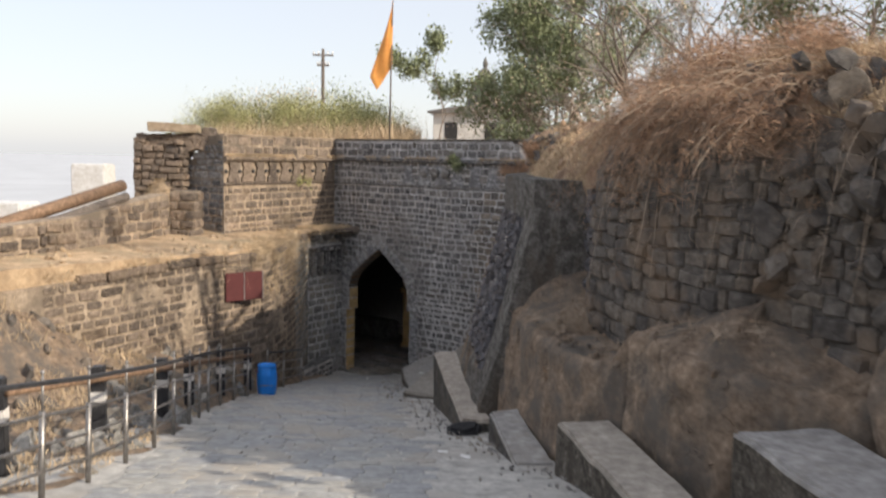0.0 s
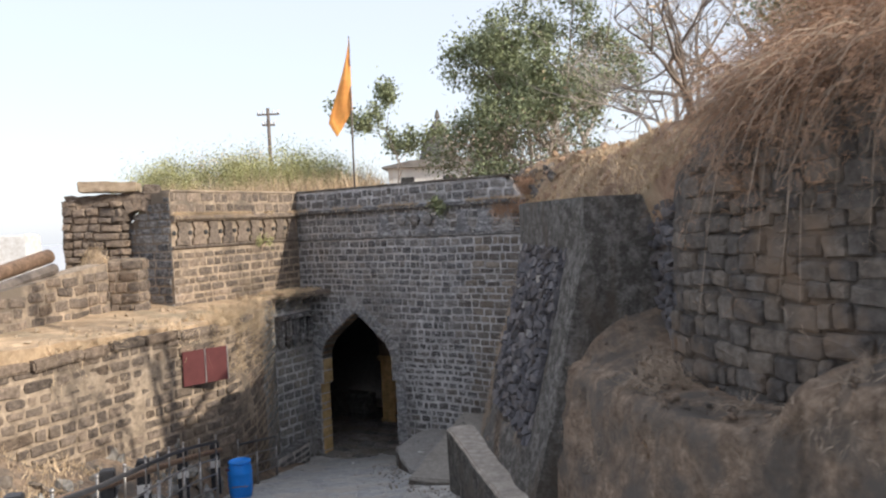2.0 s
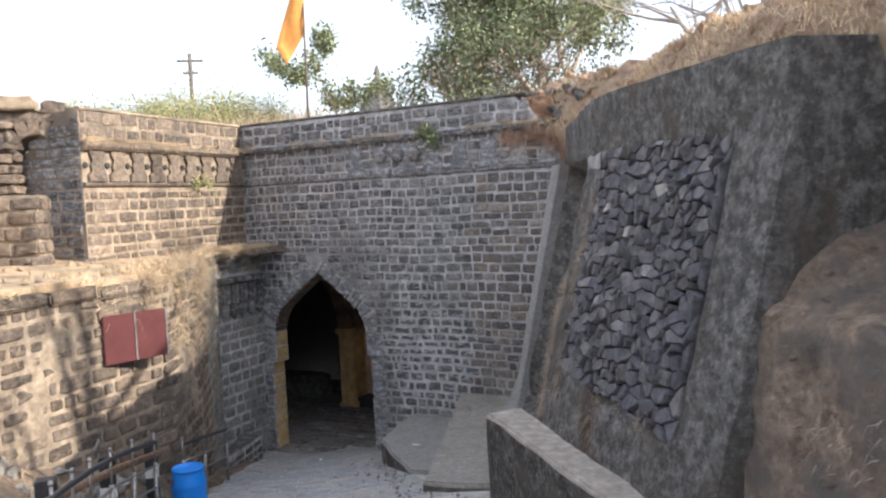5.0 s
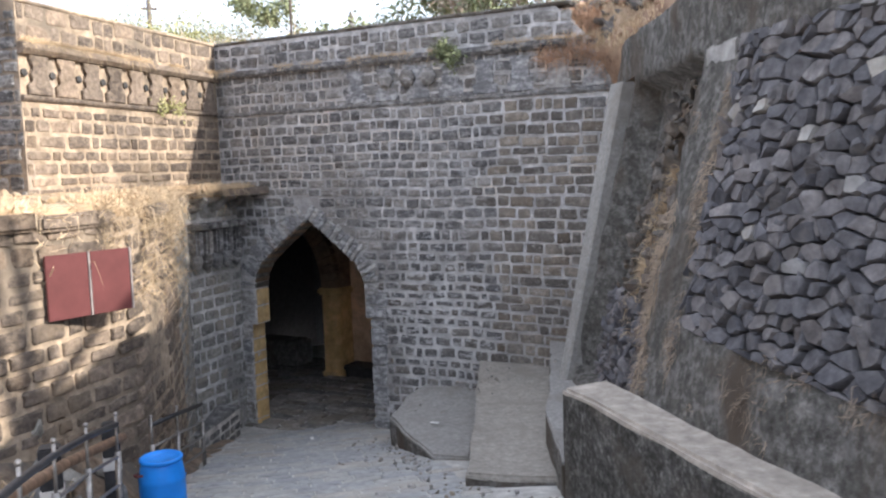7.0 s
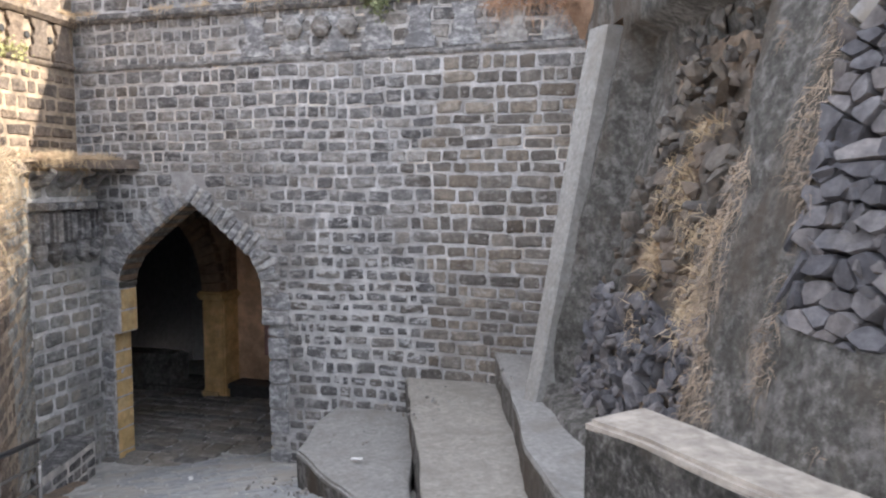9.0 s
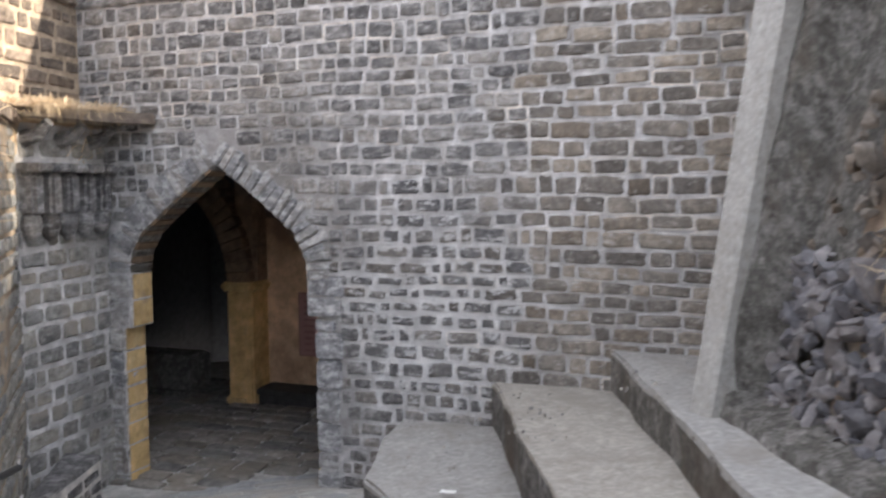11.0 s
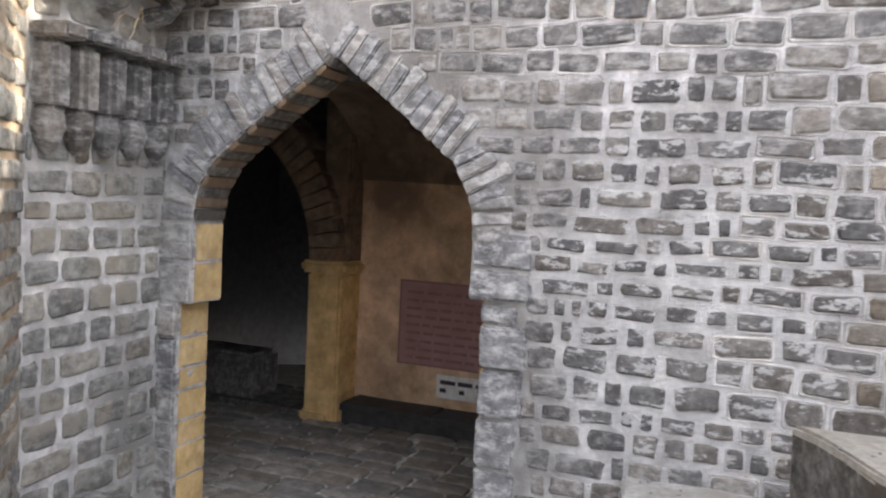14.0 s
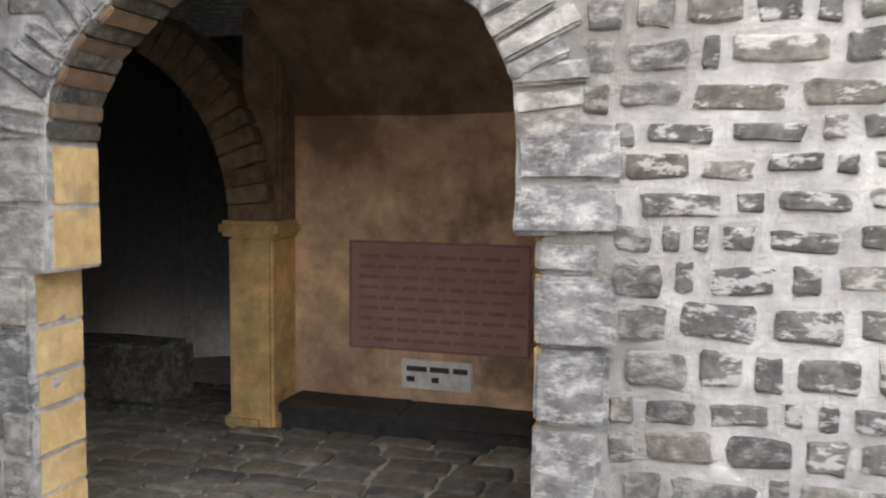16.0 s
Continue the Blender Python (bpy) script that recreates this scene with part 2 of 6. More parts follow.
STRAW_DARK = plain("old dry stems", (0.29, 0.23, 0.175), 0.9, 0.0, 0.5, 1.5)
LIMEWASH = plain("old whitewash", (0.5, 0.48, 0.45), 0.9, 0.0, 0.2, 1.5)
TIN = plain("weathered tin roof", (0.25, 0.23, 0.21), 0.6, 0.3, 0.3, 2)
# black bench stone; also blackens depths that light doesn't reach
SOOT_AND_SHADE = plain("black stone and shade", (0.035, 0.034, 0.034), 0.6, 0.0, 0.4, 8)
FADED_INK = plain("faded maroon lettering", (0.225, 0.12, 0.115), 0.8, 0.0, 0.2, 12)
PANEL = plain("faded red painted panel", (0.3, 0.17, 0.16), 0.75, 0.0, 0.15, 3, 0.05)
INK = plain("dark lettering", (0.05, 0.04, 0.05), 0.7)
# distance haze is mixed into this pale base colour
WATER = plain("sea", (0.42, 0.43, 0.44), 0.6, 0.0, 0.1, 0.02, 0.0)
CLOTH = plain("black cloth", (0.02, 0.02, 0.022), 0.9)


# ---- building helpers ----
def data(name, verts, faces, mat, smooth=False):
    me = bpy.data.meshes.new(name)
    me.from_pydata([tuple(v) for v in verts], [], faces)
    me.materials.append(mat)
    if smooth:
        me.polygons.foreach_set("use_smooth", [True] * len(me.polygons))
    me.update()
    return me


def from_bm(name, bm, mat, smooth=False):
    bmesh.ops.recalc_face_normals(bm, faces=bm.faces)
    me = bpy.data.meshes.new(name)
    bm.to_mesh(me)
    bm.free()
    me.materials.append(mat)
    if smooth:
        me.polygons.foreach_set("use_smooth", [True] * len(me.polygons))
    return me


def part(name, me, parent=None, label="", m=None):
    """One mesh object, under a thing or a part where one is given."""
    ob = new(name, me)
    if m is not None:
        ob.matrix_basis = m
    if parent is not None:
        ob.parent = parent
    if label:
        ob["label"] = label
    return ob


def setting(name, me, label, category):
    return tagged(new(name, me), label, category, kind="structure")


def root(name, label, category, at=(0, 0, 0), turn=0, group=""):
    ob = new(name)
    ob.empty_display_size = 0.1
    ob.matrix_basis = pose(*at, 0, 0, turn)
    return tagged(ob, label, category, group)


def box_bm(x0, y0, z0, x1, y1, z1, bevel=0.01, wob=0.0, cuts=0, seed=0):
    bm = bmesh.new()
    bmesh.ops.create_cube(bm, size=1, matrix=Matrix.Translation(((x0 + x1) / 2, (y0 + y1) / 2, (z0 + z1) / 2)) @ Matrix.Diagonal((x1 - x0, y1 - y0, z1 - z0, 1)))
    if bevel:
        bmesh.ops.bevel(bm, geom=bm.edges[:], offset=bevel, segments=2, affect="EDGES")
    if cuts:
        bmesh.ops.subdivide_edges(bm, edges=[e for e in bm.edges if e.calc_length() > 0.1], cuts=cuts, use_grid_fill=True)
    if wob:
        for v in bm.verts:
            v.co += noise.noise_vector(v.co * 2.3 + Vector((seed, 0, 0))) * wob + noise.noise_vector(v.co * 9 + Vector((seed, 0, 0))) * wob * 0.4
    return bm


def tube_bm(points, radius, sides=10, bm=None, taper=None, cap=True):
    """A round bar through points; taper: the radius at each."""
    bm = bm or bmesh.new()
    pts = [Vector(p) for p in points]
    rings = []
    for i, p in enumerate(pts):
        way = (pts[min(i + 1, len(pts) - 1)] - pts[max(i - 1, 0)]).normalized()
        side = way.cross(Vector((0, 0, 1)) if abs(way.z) < 0.9 else Vector((1, 0, 0))).normalized()
        up = side.cross(way)
        r = taper[i] if taper else radius
        rings.append([bm.verts.new(p + (side * math.cos(a) + up * math.sin(a)) * r) for a in (2 * math.pi * k / sides for k in range(sides))])
    for a, b in zip(rings, rings[1:]):
        for k in range(sides):
            bm.faces.new((a[k], a[(k + 1) % sides], b[(k + 1) % sides], b[k]))
    if cap:
        bm.faces.new(rings[0])
        bm.faces.new(rings[-1][::-1])
    return bm


def lathe_bm(profile, sides=32):
    bm = bmesh.new()
    rings = [[bm.verts.new((r * math.cos(2 * math.pi * k / sides), r * math.sin(2 * math.pi * k / sides), z)) for k in range(sides)] for r, z in profile]
    for a, b in zip(rings, rings[1:]):
        for k in range(sides):
            bm.faces.new((a[k], a[(k + 1) % sides], b[(k + 1) % sides], b[k]))
    bm.faces.new(rings[0][::-1])
    bm.faces.new(rings[-1])
    return bm


def slab_bm(outline, z0, z1, bevel=0.02, wob=0.0, cuts=0, seed=0):
    """A flat body over an outline in plan; z1 may be a function of x and y."""
    bm = bmesh.new()
    top = z1 if callable(z1) else (lambda x, y: z1)
    bot = z0 if callable(z0) else (lambda x, y: z0)
    a = [bm.verts.new((x, y, bot(x, y))) for x, y in outline]
    b = [bm.verts.new((x, y, top(x, y))) for x, y in outline]
    n = len(outline)
    bm.faces.new(a[::-1])
    f = bm.faces.new(b)
    for k in range(n):
        bm.faces.new((a[k], a[(k + 1) % n], b[(k + 1) % n], b[k]))
    if bevel:
        bmesh.ops.bevel(bm, geom=list(f.edges), offset=bevel, segments=2, affect="EDGES")
    if cuts:
        bmesh.ops.triangulate(bm, faces=[q for q in bm.faces if len(q.verts) > 4])
        for _ in range(cuts):
            bmesh.ops.subdivide_edges(bm, edges=[e for e in bm.edges if e.calc_length() > 0.25], cuts=1, use_grid_fill=True)
    if wob:
        for v in bm.verts:
            v.co += noise.noise_vector(v.co * 1.7 + Vector((seed, 3, 0))) * wob + noise.noise_vector(v.co * 7 + Vector((seed, 0, 5))) * wob * 0.4
    return bm


def between(x, xs, ys):
    return float(np.interp(x, xs, ys))


def ramp_z(y):
    return -0.207 * y


class Line:
    """A polyline in plan, walked by length; out is the side that is seen."""
    def __init__(self, pts, out=1):
        self.p = np.array(pts, float)
        self.d = np.concatenate([[0], np.cumsum(np.linalg.norm(np.diff(self.p, axis=0), axis=1))])
        self.length, self.out = float(self.d[-1]), out

    def at(self, s):
        return Vector((between(s, self.d, self.p[:, 0]), between(s, self.d, self.p[:, 1])))

    def way(self, s):
        a, b = self.at(max(s - 0.15, 0)), self.at(min(s + 0.15, self.length))
        return (b - a).normalized()

    def normal(self, s):
        w = self.way(s)
        return Vector((w.y, -w.x)) * self.out

    def frame_at(self, s, z, proud=0.0, lean=0.0):
        """Local x back along the wall, y outward, z up."""
        p, w, n = self.at(s), self.way(s), self.normal(s)
        m = Matrix(((-w.x, n.x, 0, p.x + n.x * proud), (-w.y, n.y, 0, p.y + n.y * proud), (0, 0, 1, z), (0, 0, 0, 1)))
        return m


def wall_data(name, line, bottom, top, thick, mat, step=0.3, rise=0.35, wob=0.012, batter=0.0):
    """A solid wall behind a line: front, top, back and ends. bottom and top: functions of s."""
    n = max(2, int(line.length / step) + 1)
    ss = [line.length * i / (n - 1) for i in range(n)]
    verts, faces = [], []
    rows = max(2, int(max(top(s) - bottom(s) for s in ss) / rise) + 1)
    for s in ss:
        p, q = line.at(s), line.normal(s)
        for j in range(rows):
            z = bottom(s) + (top(s) - bottom(s)) * j / (rows - 1)
            o = noise.noise(Vector((s * 1.3, z * 1.3, 3.1))) * wob - batter * (z - bottom(s))
            verts.append((p.x + q.x * o, p.y + q.y * o, z))
        verts.append((p.x - q.x * thick, p.y - q.y * thick, top(s)))
        verts.append((p.x - q.x * thick, p.y - q.y * thick, bottom(s)))
    k = rows + 2
    for i in range(n - 1):
        for j in range(k - 1):
            a = i * k + j
            faces.append((a, a + k, a + k + 1, a + 1))
    faces.append(tuple(range(k)))
    faces.append(tuple(range((n - 1) * k + k - 1, (n - 1) * k - 1, -1)))
    bm = bmesh.new()
    me = data(name, verts, faces, mat)
    bm.from_mesh(me)
    bpy.data.meshes.remove(me)
    return from_bm(name, bm, mat)


# ---- stones ----
def stone_form(seed, wear=0.055):
    """A dressed stone of unit size: x along, z up, y out of the wall."""
    r = random.Random(seed)
    ring = [(-0.5, -0.4), (-0.43, -0.5), (0.0, -0.5), (0.43, -0.5), (0.5, -0.38), (0.5, 0.05), (0.5, 0.4), (0.42, 0.5), (-0.05, 0.5), (-0.44, 0.5), (-0.5, 0.38), (-0.5, 0.0)]
    out = [(x * (1 - r.uniform(0, wear * 2)), z * (1 - r.uniform(0, wear * 3))) for x, z in ring]
    k = len(out)
    verts = [(x * 1.02, -1.0, z * 1.02) for x, z in out] + [(x, r.uniform(0.2, 0.55), z) for x, z in out]
    verts += [(x * r.uniform(0.82, 0.93), r.uniform(0.75, 1.05), z * r.uniform(0.72, 0.86)) for x, z in out] + [(r.uniform(-0.2, 0.2), r.uniform(0.85, 1.25), r.uniform(-0.15, 0.15))]
    faces = []
    for b in (0, k):
        faces += [(b + i, b + (i + 1) % k, b + k + (i + 1) % k, b + k + i) for i in range(k)]
    faces += [(2 * k + i, 2 * k + (i + 1) % k, 3 * k) for i in range(k)]
    return verts, faces


def rock_form(seed, n=14, flat=0.7):
    """An angular broken stone of about unit size."""
    r = random.Random(seed)
    bm = bmesh.new()
    for _ in range(n):
        v = Vector((r.gauss(0, 1), r.gauss(0, 1), r.gauss(0, 1))).normalized() * r.uniform(0.42, 0.58)
        bm.verts.new((v.x, v.y * flat, v.z))
    bmesh.ops.convex_hull(bm, input=bm.verts[:])
    for v in [v for v in bm.verts if not v.link_faces]:
        bm.verts.remove(v)
    bmesh.ops.recalc_face_normals(bm, faces=bm.faces)
    bm.verts.index_update()
    got = [tuple(v.co) for v in bm.verts], [tuple(v.index for v in f.verts) for f in bm.faces]
    bm.free()
    return got


STONES = [stone_form(k, 0.075) for k in range(24)]
ROCKS = [rock_form(40 + k) for k in range(16)]
BLOCKS = [stone_form(70 + k, 0.03) for k in range(16)]
MADE = {}


def form_data(kind, forms, i, mat):
    key = (kind, i, mat.name)
    if key not in MADE:
        MADE[key] = data(kind, *forms[i], mat)
    return MADE[key]


def lay(parent, kind, forms, mat, places, near=None, most=300):
    """Pieces at the poses given: those for which near(pose) holds as objects, the rest joined."""
    verts, faces, count, r = [], [], 0, random.Random(len(places))
    for m in places:
        i = r.randrange(len(forms))
        if count < most and (near is None or near(m.translation)):
            part(kind, form_data(kind, forms, i, mat), parent, m=m)
            count += 1
        else:
            b = len(verts)
            vs, fs = forms[i]
            a = np.array(vs) @ np.array(m.to_3x3()).T + np.array(m.translation)
            verts.extend(map(tuple, a))
            faces.extend(tuple(q + b for q in f) for f in fs)
    if verts:
        ob = part(kind + "s", data(kind + "s", verts, faces, mat), parent)
        ob["kind"] = "stuff"


def courses(line, bottom, top, height, length, space, proud, keep=None, seed=1, batter=0.0, rough=0.0, s0=0.0, s1=None, wave=0.0):
    """Poses of stones in courses along a wall."""
    r = random.Random(seed)
    got = []
    end = line.length if s1 is None else s1
    z = min(bottom(s0 + (end - s0) * k / 8) for k in range(9))
    high = max(top(s0 + (end - s0) * k / 8) for k in range(9))
    while z < high:
        h = height * r.uniform(0.8, 1.22)
        s = s0 - r.uniform(0, 0.3)
        while s < end:
            w = (length(s, z) if callable(length) else length) * r.choice((0.55, 0.75, 1.0, 1.2, 1.45)) * r.uniform(0.85, 1.15)
            a, b = max(s, s0), min(s + w, end)
            s += w
            c = (a + b) / 2
            if b - a < 0.07 or z + h * 0.7 > top(c) or z + h * 0.2 < bottom(c):
                continue
            hh = min(h, top(c) - z)
            span = keep(a, b, z, z + hh) if keep else True
            if not span:
                continue
            if span is not True:
                a, b = span
                c = (a + b) / 2
            gap = space(c, z) if callable(space) else space
            d = proud * r.uniform(0.6, 1.3)
            m = line.frame_at(c, z + hh / 2 + r.uniform(-1, 1) * rough * 0.05 + wave * noise.noise(Vector((c * 0.55, z * 0.3, seed))), -batter * (z + hh / 2 - bottom(c)))
            got.append(m @ pose(0, 0, 0, r.uniform(-2, 2), r.uniform(-1.5, 1.5) * (1 + rough * 5), r.uniform(-2, 2) * (1 + rough)) @ Matrix.Diagonal((b - a - gap * r.uniform(0.6, 1.3), d, hh - gap * r.uniform(0.6, 1.3), 1)))
        z += h
    return got


def pointing(name, parent, places, mat, wide=0.006, proud=0.006):
    """Raised ribbons of mortar round each stone, joined."""
    ring = [(-0.5, -0.42), (-0.45, -0.5), (0.45, -0.5), (0.5, -0.42), (0.5, 0.42), (0.45, 0.5), (-0.45, 0.5), (-0.5, 0.42)]
    verts, faces, r = [], [], random.Random(len(places))
    for m in places:
        if r.random() < 0.2:
            continue
        b, size = len(verts), m.to_scale()
        flat = m @ Matrix.Diagonal((1 / size.x, 1 / size.y, 1 / size.z, 1))
        for o, y in ((-0.004, 0.001), (0.001, proud), (wide, proud * 0.8), (wide + 0.003, 0.001)):
            for x, z in ring:
                j = r.uniform(-0.0025, 0.0025)
                verts.append(flat @ Vector((x * (size.x + 2 * o + j), y, z * (size.z + 2 * o + j))))
        faces += [(b + 8 * k + i, b + 8 * k + (i + 1) % 8, b + 8 * k + 8 + (i + 1) % 8, b + 8 * k + 8 + i) for k in range(3) for i in range(8)]
    ob = part(name, data(name, verts, faces, mat), parent, "raised ribbons of pale lime pointing")
    ob["kind"] = "stuff"


def cells(points, bounds):
    """The polygon round each point that is nearer to it than to any other."""
    pts, got = np.array(points), []
    u0, v0, u1, v1 = bounds
    for p in pts:
        poly = [(u0, v0), (u1, v0), (u1, v1), (u0, v1)]
        near = np.argsort(((pts - p) ** 2).sum(1))[1:18]
        for q in pts[near]:
            mid, n = (p + q) / 2, q - p
            keep = []
            for a, b in zip(poly, poly[1:] + poly[:1]):
                da, db = (np.array(a) - mid) @ n, (np.array(b) - mid) @ n
                if da <= 0:
                    keep.append(a)
                if da * db < 0:
                    t = da / (da - db)
                    keep.append((a[0] + (b[0] - a[0]) * t, a[1] + (b[1] - a[1]) * t))
            poly = keep
            if len(poly) < 3:
                break
        got.append(poly)
    return got


def cell_stone(poly, r, gap=0.006, deep=0.07):
    """A broken stone with about the outline of a cell, about its middle: y out of the wall."""
    c = np.mean(poly, axis=0)
    arr = np.array(poly)
    size = np.ptp(arr, axis=0).mean()
    ring = []
    for q, w in zip(arr, np.roll(arr, -1, axis=0)):
        ring.append((q - c) * r.uniform(0.8, 1.05))
        if np.linalg.norm(w - q) > 0.5 * size:
            ring.append(((q + w) / 2 - c) * r.uniform(0.93, 1.03))
    k, verts = len(ring), []
    tilt = np.array((r.uniform(-0.38, 0.38), r.uniform(-0.38, 0.38)))
    deep *= r.uniform(0.8, 1.2)
    for f, y in ((1 - gap / size * 1.2, -0.05), (1 - gap / size * 2, deep * 0.7), (0.86, deep)):
        for d in ring:
            d = d * f * r.uniform(0.985, 1.015)
            verts.append((d[0], y + (d @ tilt if y > 0 else 0) + r.uniform(-0.004, 0.004), d[1]))
    verts.append((0, deep, 0))
    faces = [(b + i, b + (i + 1) % k, b + k + (i + 1) % k, b + k + i) for b in (0, k) for i in range(k)]
    return c, verts, faces + [(2 * k + i, 2 * k + (i + 1) % k, 3 * k) for i in range(k)]


def turned(r, p, size, spread=0.5):
    return Matrix.LocRotScale(p, Euler((r.uniform(0, 6), r.uniform(0, 6), r.uniform(0, 6))), Vector([size * r.uniform(1 - spread, 1 + spread) for _ in range(3)]))


def blades(name, roots, mat, length, width, lean, seed=1, droop=0.5, parent=None, label="", category="grass"):
    """Thin bent blades at roots (place, way); one mesh of kind stuff."""
    r = np.random.RandomState(seed)
    n = len(roots)
    p = np.array([q[0] for q in roots], float)
    up = np.array([q[1] for q in roots], float)
    up = up + r.normal(0, lean, (n, 3))
    up /= np.linalg.norm(up, axis=1)[:, None]
    ln = (length * r.uniform(0.45, 1.3, n))[:, None]
    side = np.cross(up, r.normal(0, 1, (n, 3)))
    side /= np.linalg.norm(side, axis=1)[:, None]
    w = side * (width * r.uniform(0.6, 1.4, n))[:, None]
    mid = p + up * ln * 0.55 + r.normal(0, 0.07, (n, 3)) * ln
    tip = p + up * ln + np.array((0, 0, -1.0)) * ln * droop * r.uniform(0.2, 1.2, n)[:, None] + r.normal(0, 0.12, (n, 3)) * ln
    v = np.stack([p - w, p + w, mid + w * 0.7, mid - w * 0.7, tip], 1).reshape(-1, 3)
    f = []
    for i in range(n):
        b = 5 * i
        f += [(b, b + 1, b + 2, b + 3), (b + 3, b + 2, b + 4)]
    me = data(name, v, f, mat)
    ob = part(name, me, parent)
    if parent is None:
        tagged(ob, label, category)
    ob["kind"] = "stuff"
    return ob


# ---- the plan ----
GATE_O, GATE_U, GATE_V = Vector((-0.88, 22.0)), Vector((0.768, -0.640)), Vector((0.640, 0.768))


def gate_xy(s, v=0.0):
    return GATE_O + GATE_U * s + GATE_V * v


CORNER = gate_xy(-3.0)
GATE_LEFT, GATE_RIGHT = -3.0, 4.7
gate_line = Line([gate_xy(GATE_LEFT), gate_xy(GATE_RIGHT)], 1)
wing_line = Line([(-5.36, 20.05), CORNER], 1)
left_line = Line([(-9.5, 7.6), (-7.4, 11.2), (-5.62, 14.45), (-5.0, 15.75), (-4.42, 16.75), (-3.88, 17.75), (-3.7, 19.2), (-3.7, 21.2), (-3.72, 22.55), (-2.88, 23.8)], 1)
wall_line = Line([(2.08, 12.2), (2.06, 11.4), (2.03, 10.85), (1.92, 10.6), (1.93, 10.15), (2.1, 9.3), (2.42, 8.4), (2.85, 7.6), (3.35, 6.7), (4.0, 5.2), (4.7, 3.0), (5.4, -1.0), (5.8, -8.0)], 1)
WALL_TOP = 1.88
ARCH = [(-2.5, -5.0), (-2.5, -2.98), (-2.38, -2.96), (-2.38, -2.28), (-2.35, -2.1), (-2.2, -1.86), (-1.72, -1.48), (-1.19, -1.1), (-0.7, -1.46), (-0.25, -1.82), (-0.11, -2.1), (-0.09, -2.3), (-0.09, -2.7), (0.0, -2.75), (0.03, -5.0)]
HEAD = ARCH[3:12]


def arch_z(s):
    """The height of the opening at s, or None beside it."""
    if s <= HEAD[0][0] or s >= HEAD[-1][0]:
        return None
    return between(s, [p[0] for p in HEAD], [p[1] for p in HEAD])


# ---- sea, land and ramp ----
setting("water", data("water", [(-6000, -6000, -32), (6000, -6000, -32), (6000, 9000, -32), (-6000, 9000, -32)], [(0, 1, 2, 3)], WATER), "calm grey-blue sea reaching the horizon, haze in its pale colour", "sea")


def sheet(name, xs, ys, height, mat, wob=0.0, freq=1.0, skip=None):
    verts = [(x, y, height(x, y) + wob * noise.noise(Vector((x * freq, y * freq, 1.7))) + wob * 0.4 * noise.noise(Vector((x * freq * 4, y * freq * 4, 5.1)))) for y in ys for x in xs]
    n = len(xs)
    faces = [(j * n + i, j * n + i + 1, (j + 1) * n + i + 1, (j + 1) * n + i) for j in range(len(ys) - 1) for i in range(n - 1) if not (skip and skip((xs[i] + xs[i + 1]) / 2, (ys[j] + ys[j + 1]) / 2))]
    return data(name, verts, faces, mat, True)


def steps(a, b, d):
    n = max(2, int(round((b - a) / d)) + 1)
    return [a + (b - a) * i / (n - 1) for i in range(n)]


def left_edge(y):
    return between(y, (-10, 6.4, 9.2, 11.4, 14, 17, 19.6, 22.8), (-3.2, -3.15, -3.3, -3.6, -3.85, -3.8, -3.5, -3.05))


# floor of the ramp, down to and through the gate
setting("ground", sheet("ground", steps(-4.2, 6.0, 0.3), [-60, -30] + steps(-10, 31, 0.3), lambda x, y: ramp_z(y) - 0.024 if y < 23 else -4.79 - 0.03 * (y - 23), GROUT, 0.012, 1.5), "sloping ramp bed of dusty grey grit between pavers", "ground")


# strip of rubble between the ramp and the retaining wall
def bank_left(x, y):
    edge = left_edge(y)
    s_near = between(y, (-10, 7.6, 11.2, 14.45, 15.75, 16.75, 17.75, 19.2, 22.5, 23.7), (-18, -9.5, -7.4, -5.62, -5.0, -4.42, -3.95, -3.9, -3.9, -2.9))
    k = min(max((edge - x) / max(edge - s_near, 0.3), 0), 1.6)
    rise = between(y, (6, 14, 17, 20), (0.9, 0.95, 0.7, 0.2))
    mound = between(y, (12.2, 13.9), (1, 0))   # the wall has fallen here and left a slope
    rise = rise * (1 - mound) + max(-0.75 - ramp_z(y), 0.6) * mound * min(k, 1)
    return ramp_z(y) - 0.05 + rise * min(k, 1) + (0.6 * max(0, k - 1)) * (1 - mound)


setting("embankment", sheet("embankment", [-60, -40, -25] + steps(-14, -2.9, 0.2), [-60, -40, -20] + steps(-10, 22.8, 0.25), lambda x, y: bank_left(x, y) if x < left_edge(y) + 0.05 else ramp_z(y) - 0.25, EARTH, 0.13, 1.5), "stony earth bank below the retaining wall", "bank")


# terrace behind the retaining wall
def terrace_z(x, y):
    return -0.62 + 0.06 * max(0, -x - 3) + 0.03 * noise.noise(Vector((x, y, 0)))


edge = [tuple(left_line.at(s) - left_line.normal(s) * 0.05) for s in steps(3.0, left_line.length - 0.2, 0.5)]
terrace = slab_bm(edge + [tuple(gate_xy(-2.95, 0.1)), (-5.3, 20.3), (-7.8, 22.0), (-9.6, 20.0), (-9.6, 13.0), (-10.5, 9.0)], -1.0, terrace_z, 0, 0.05, 3, 4)
setting("terrace", from_bm("terrace", terrace, DUST), "dusty terrace with dry grass above the retaining wall", "terrace")

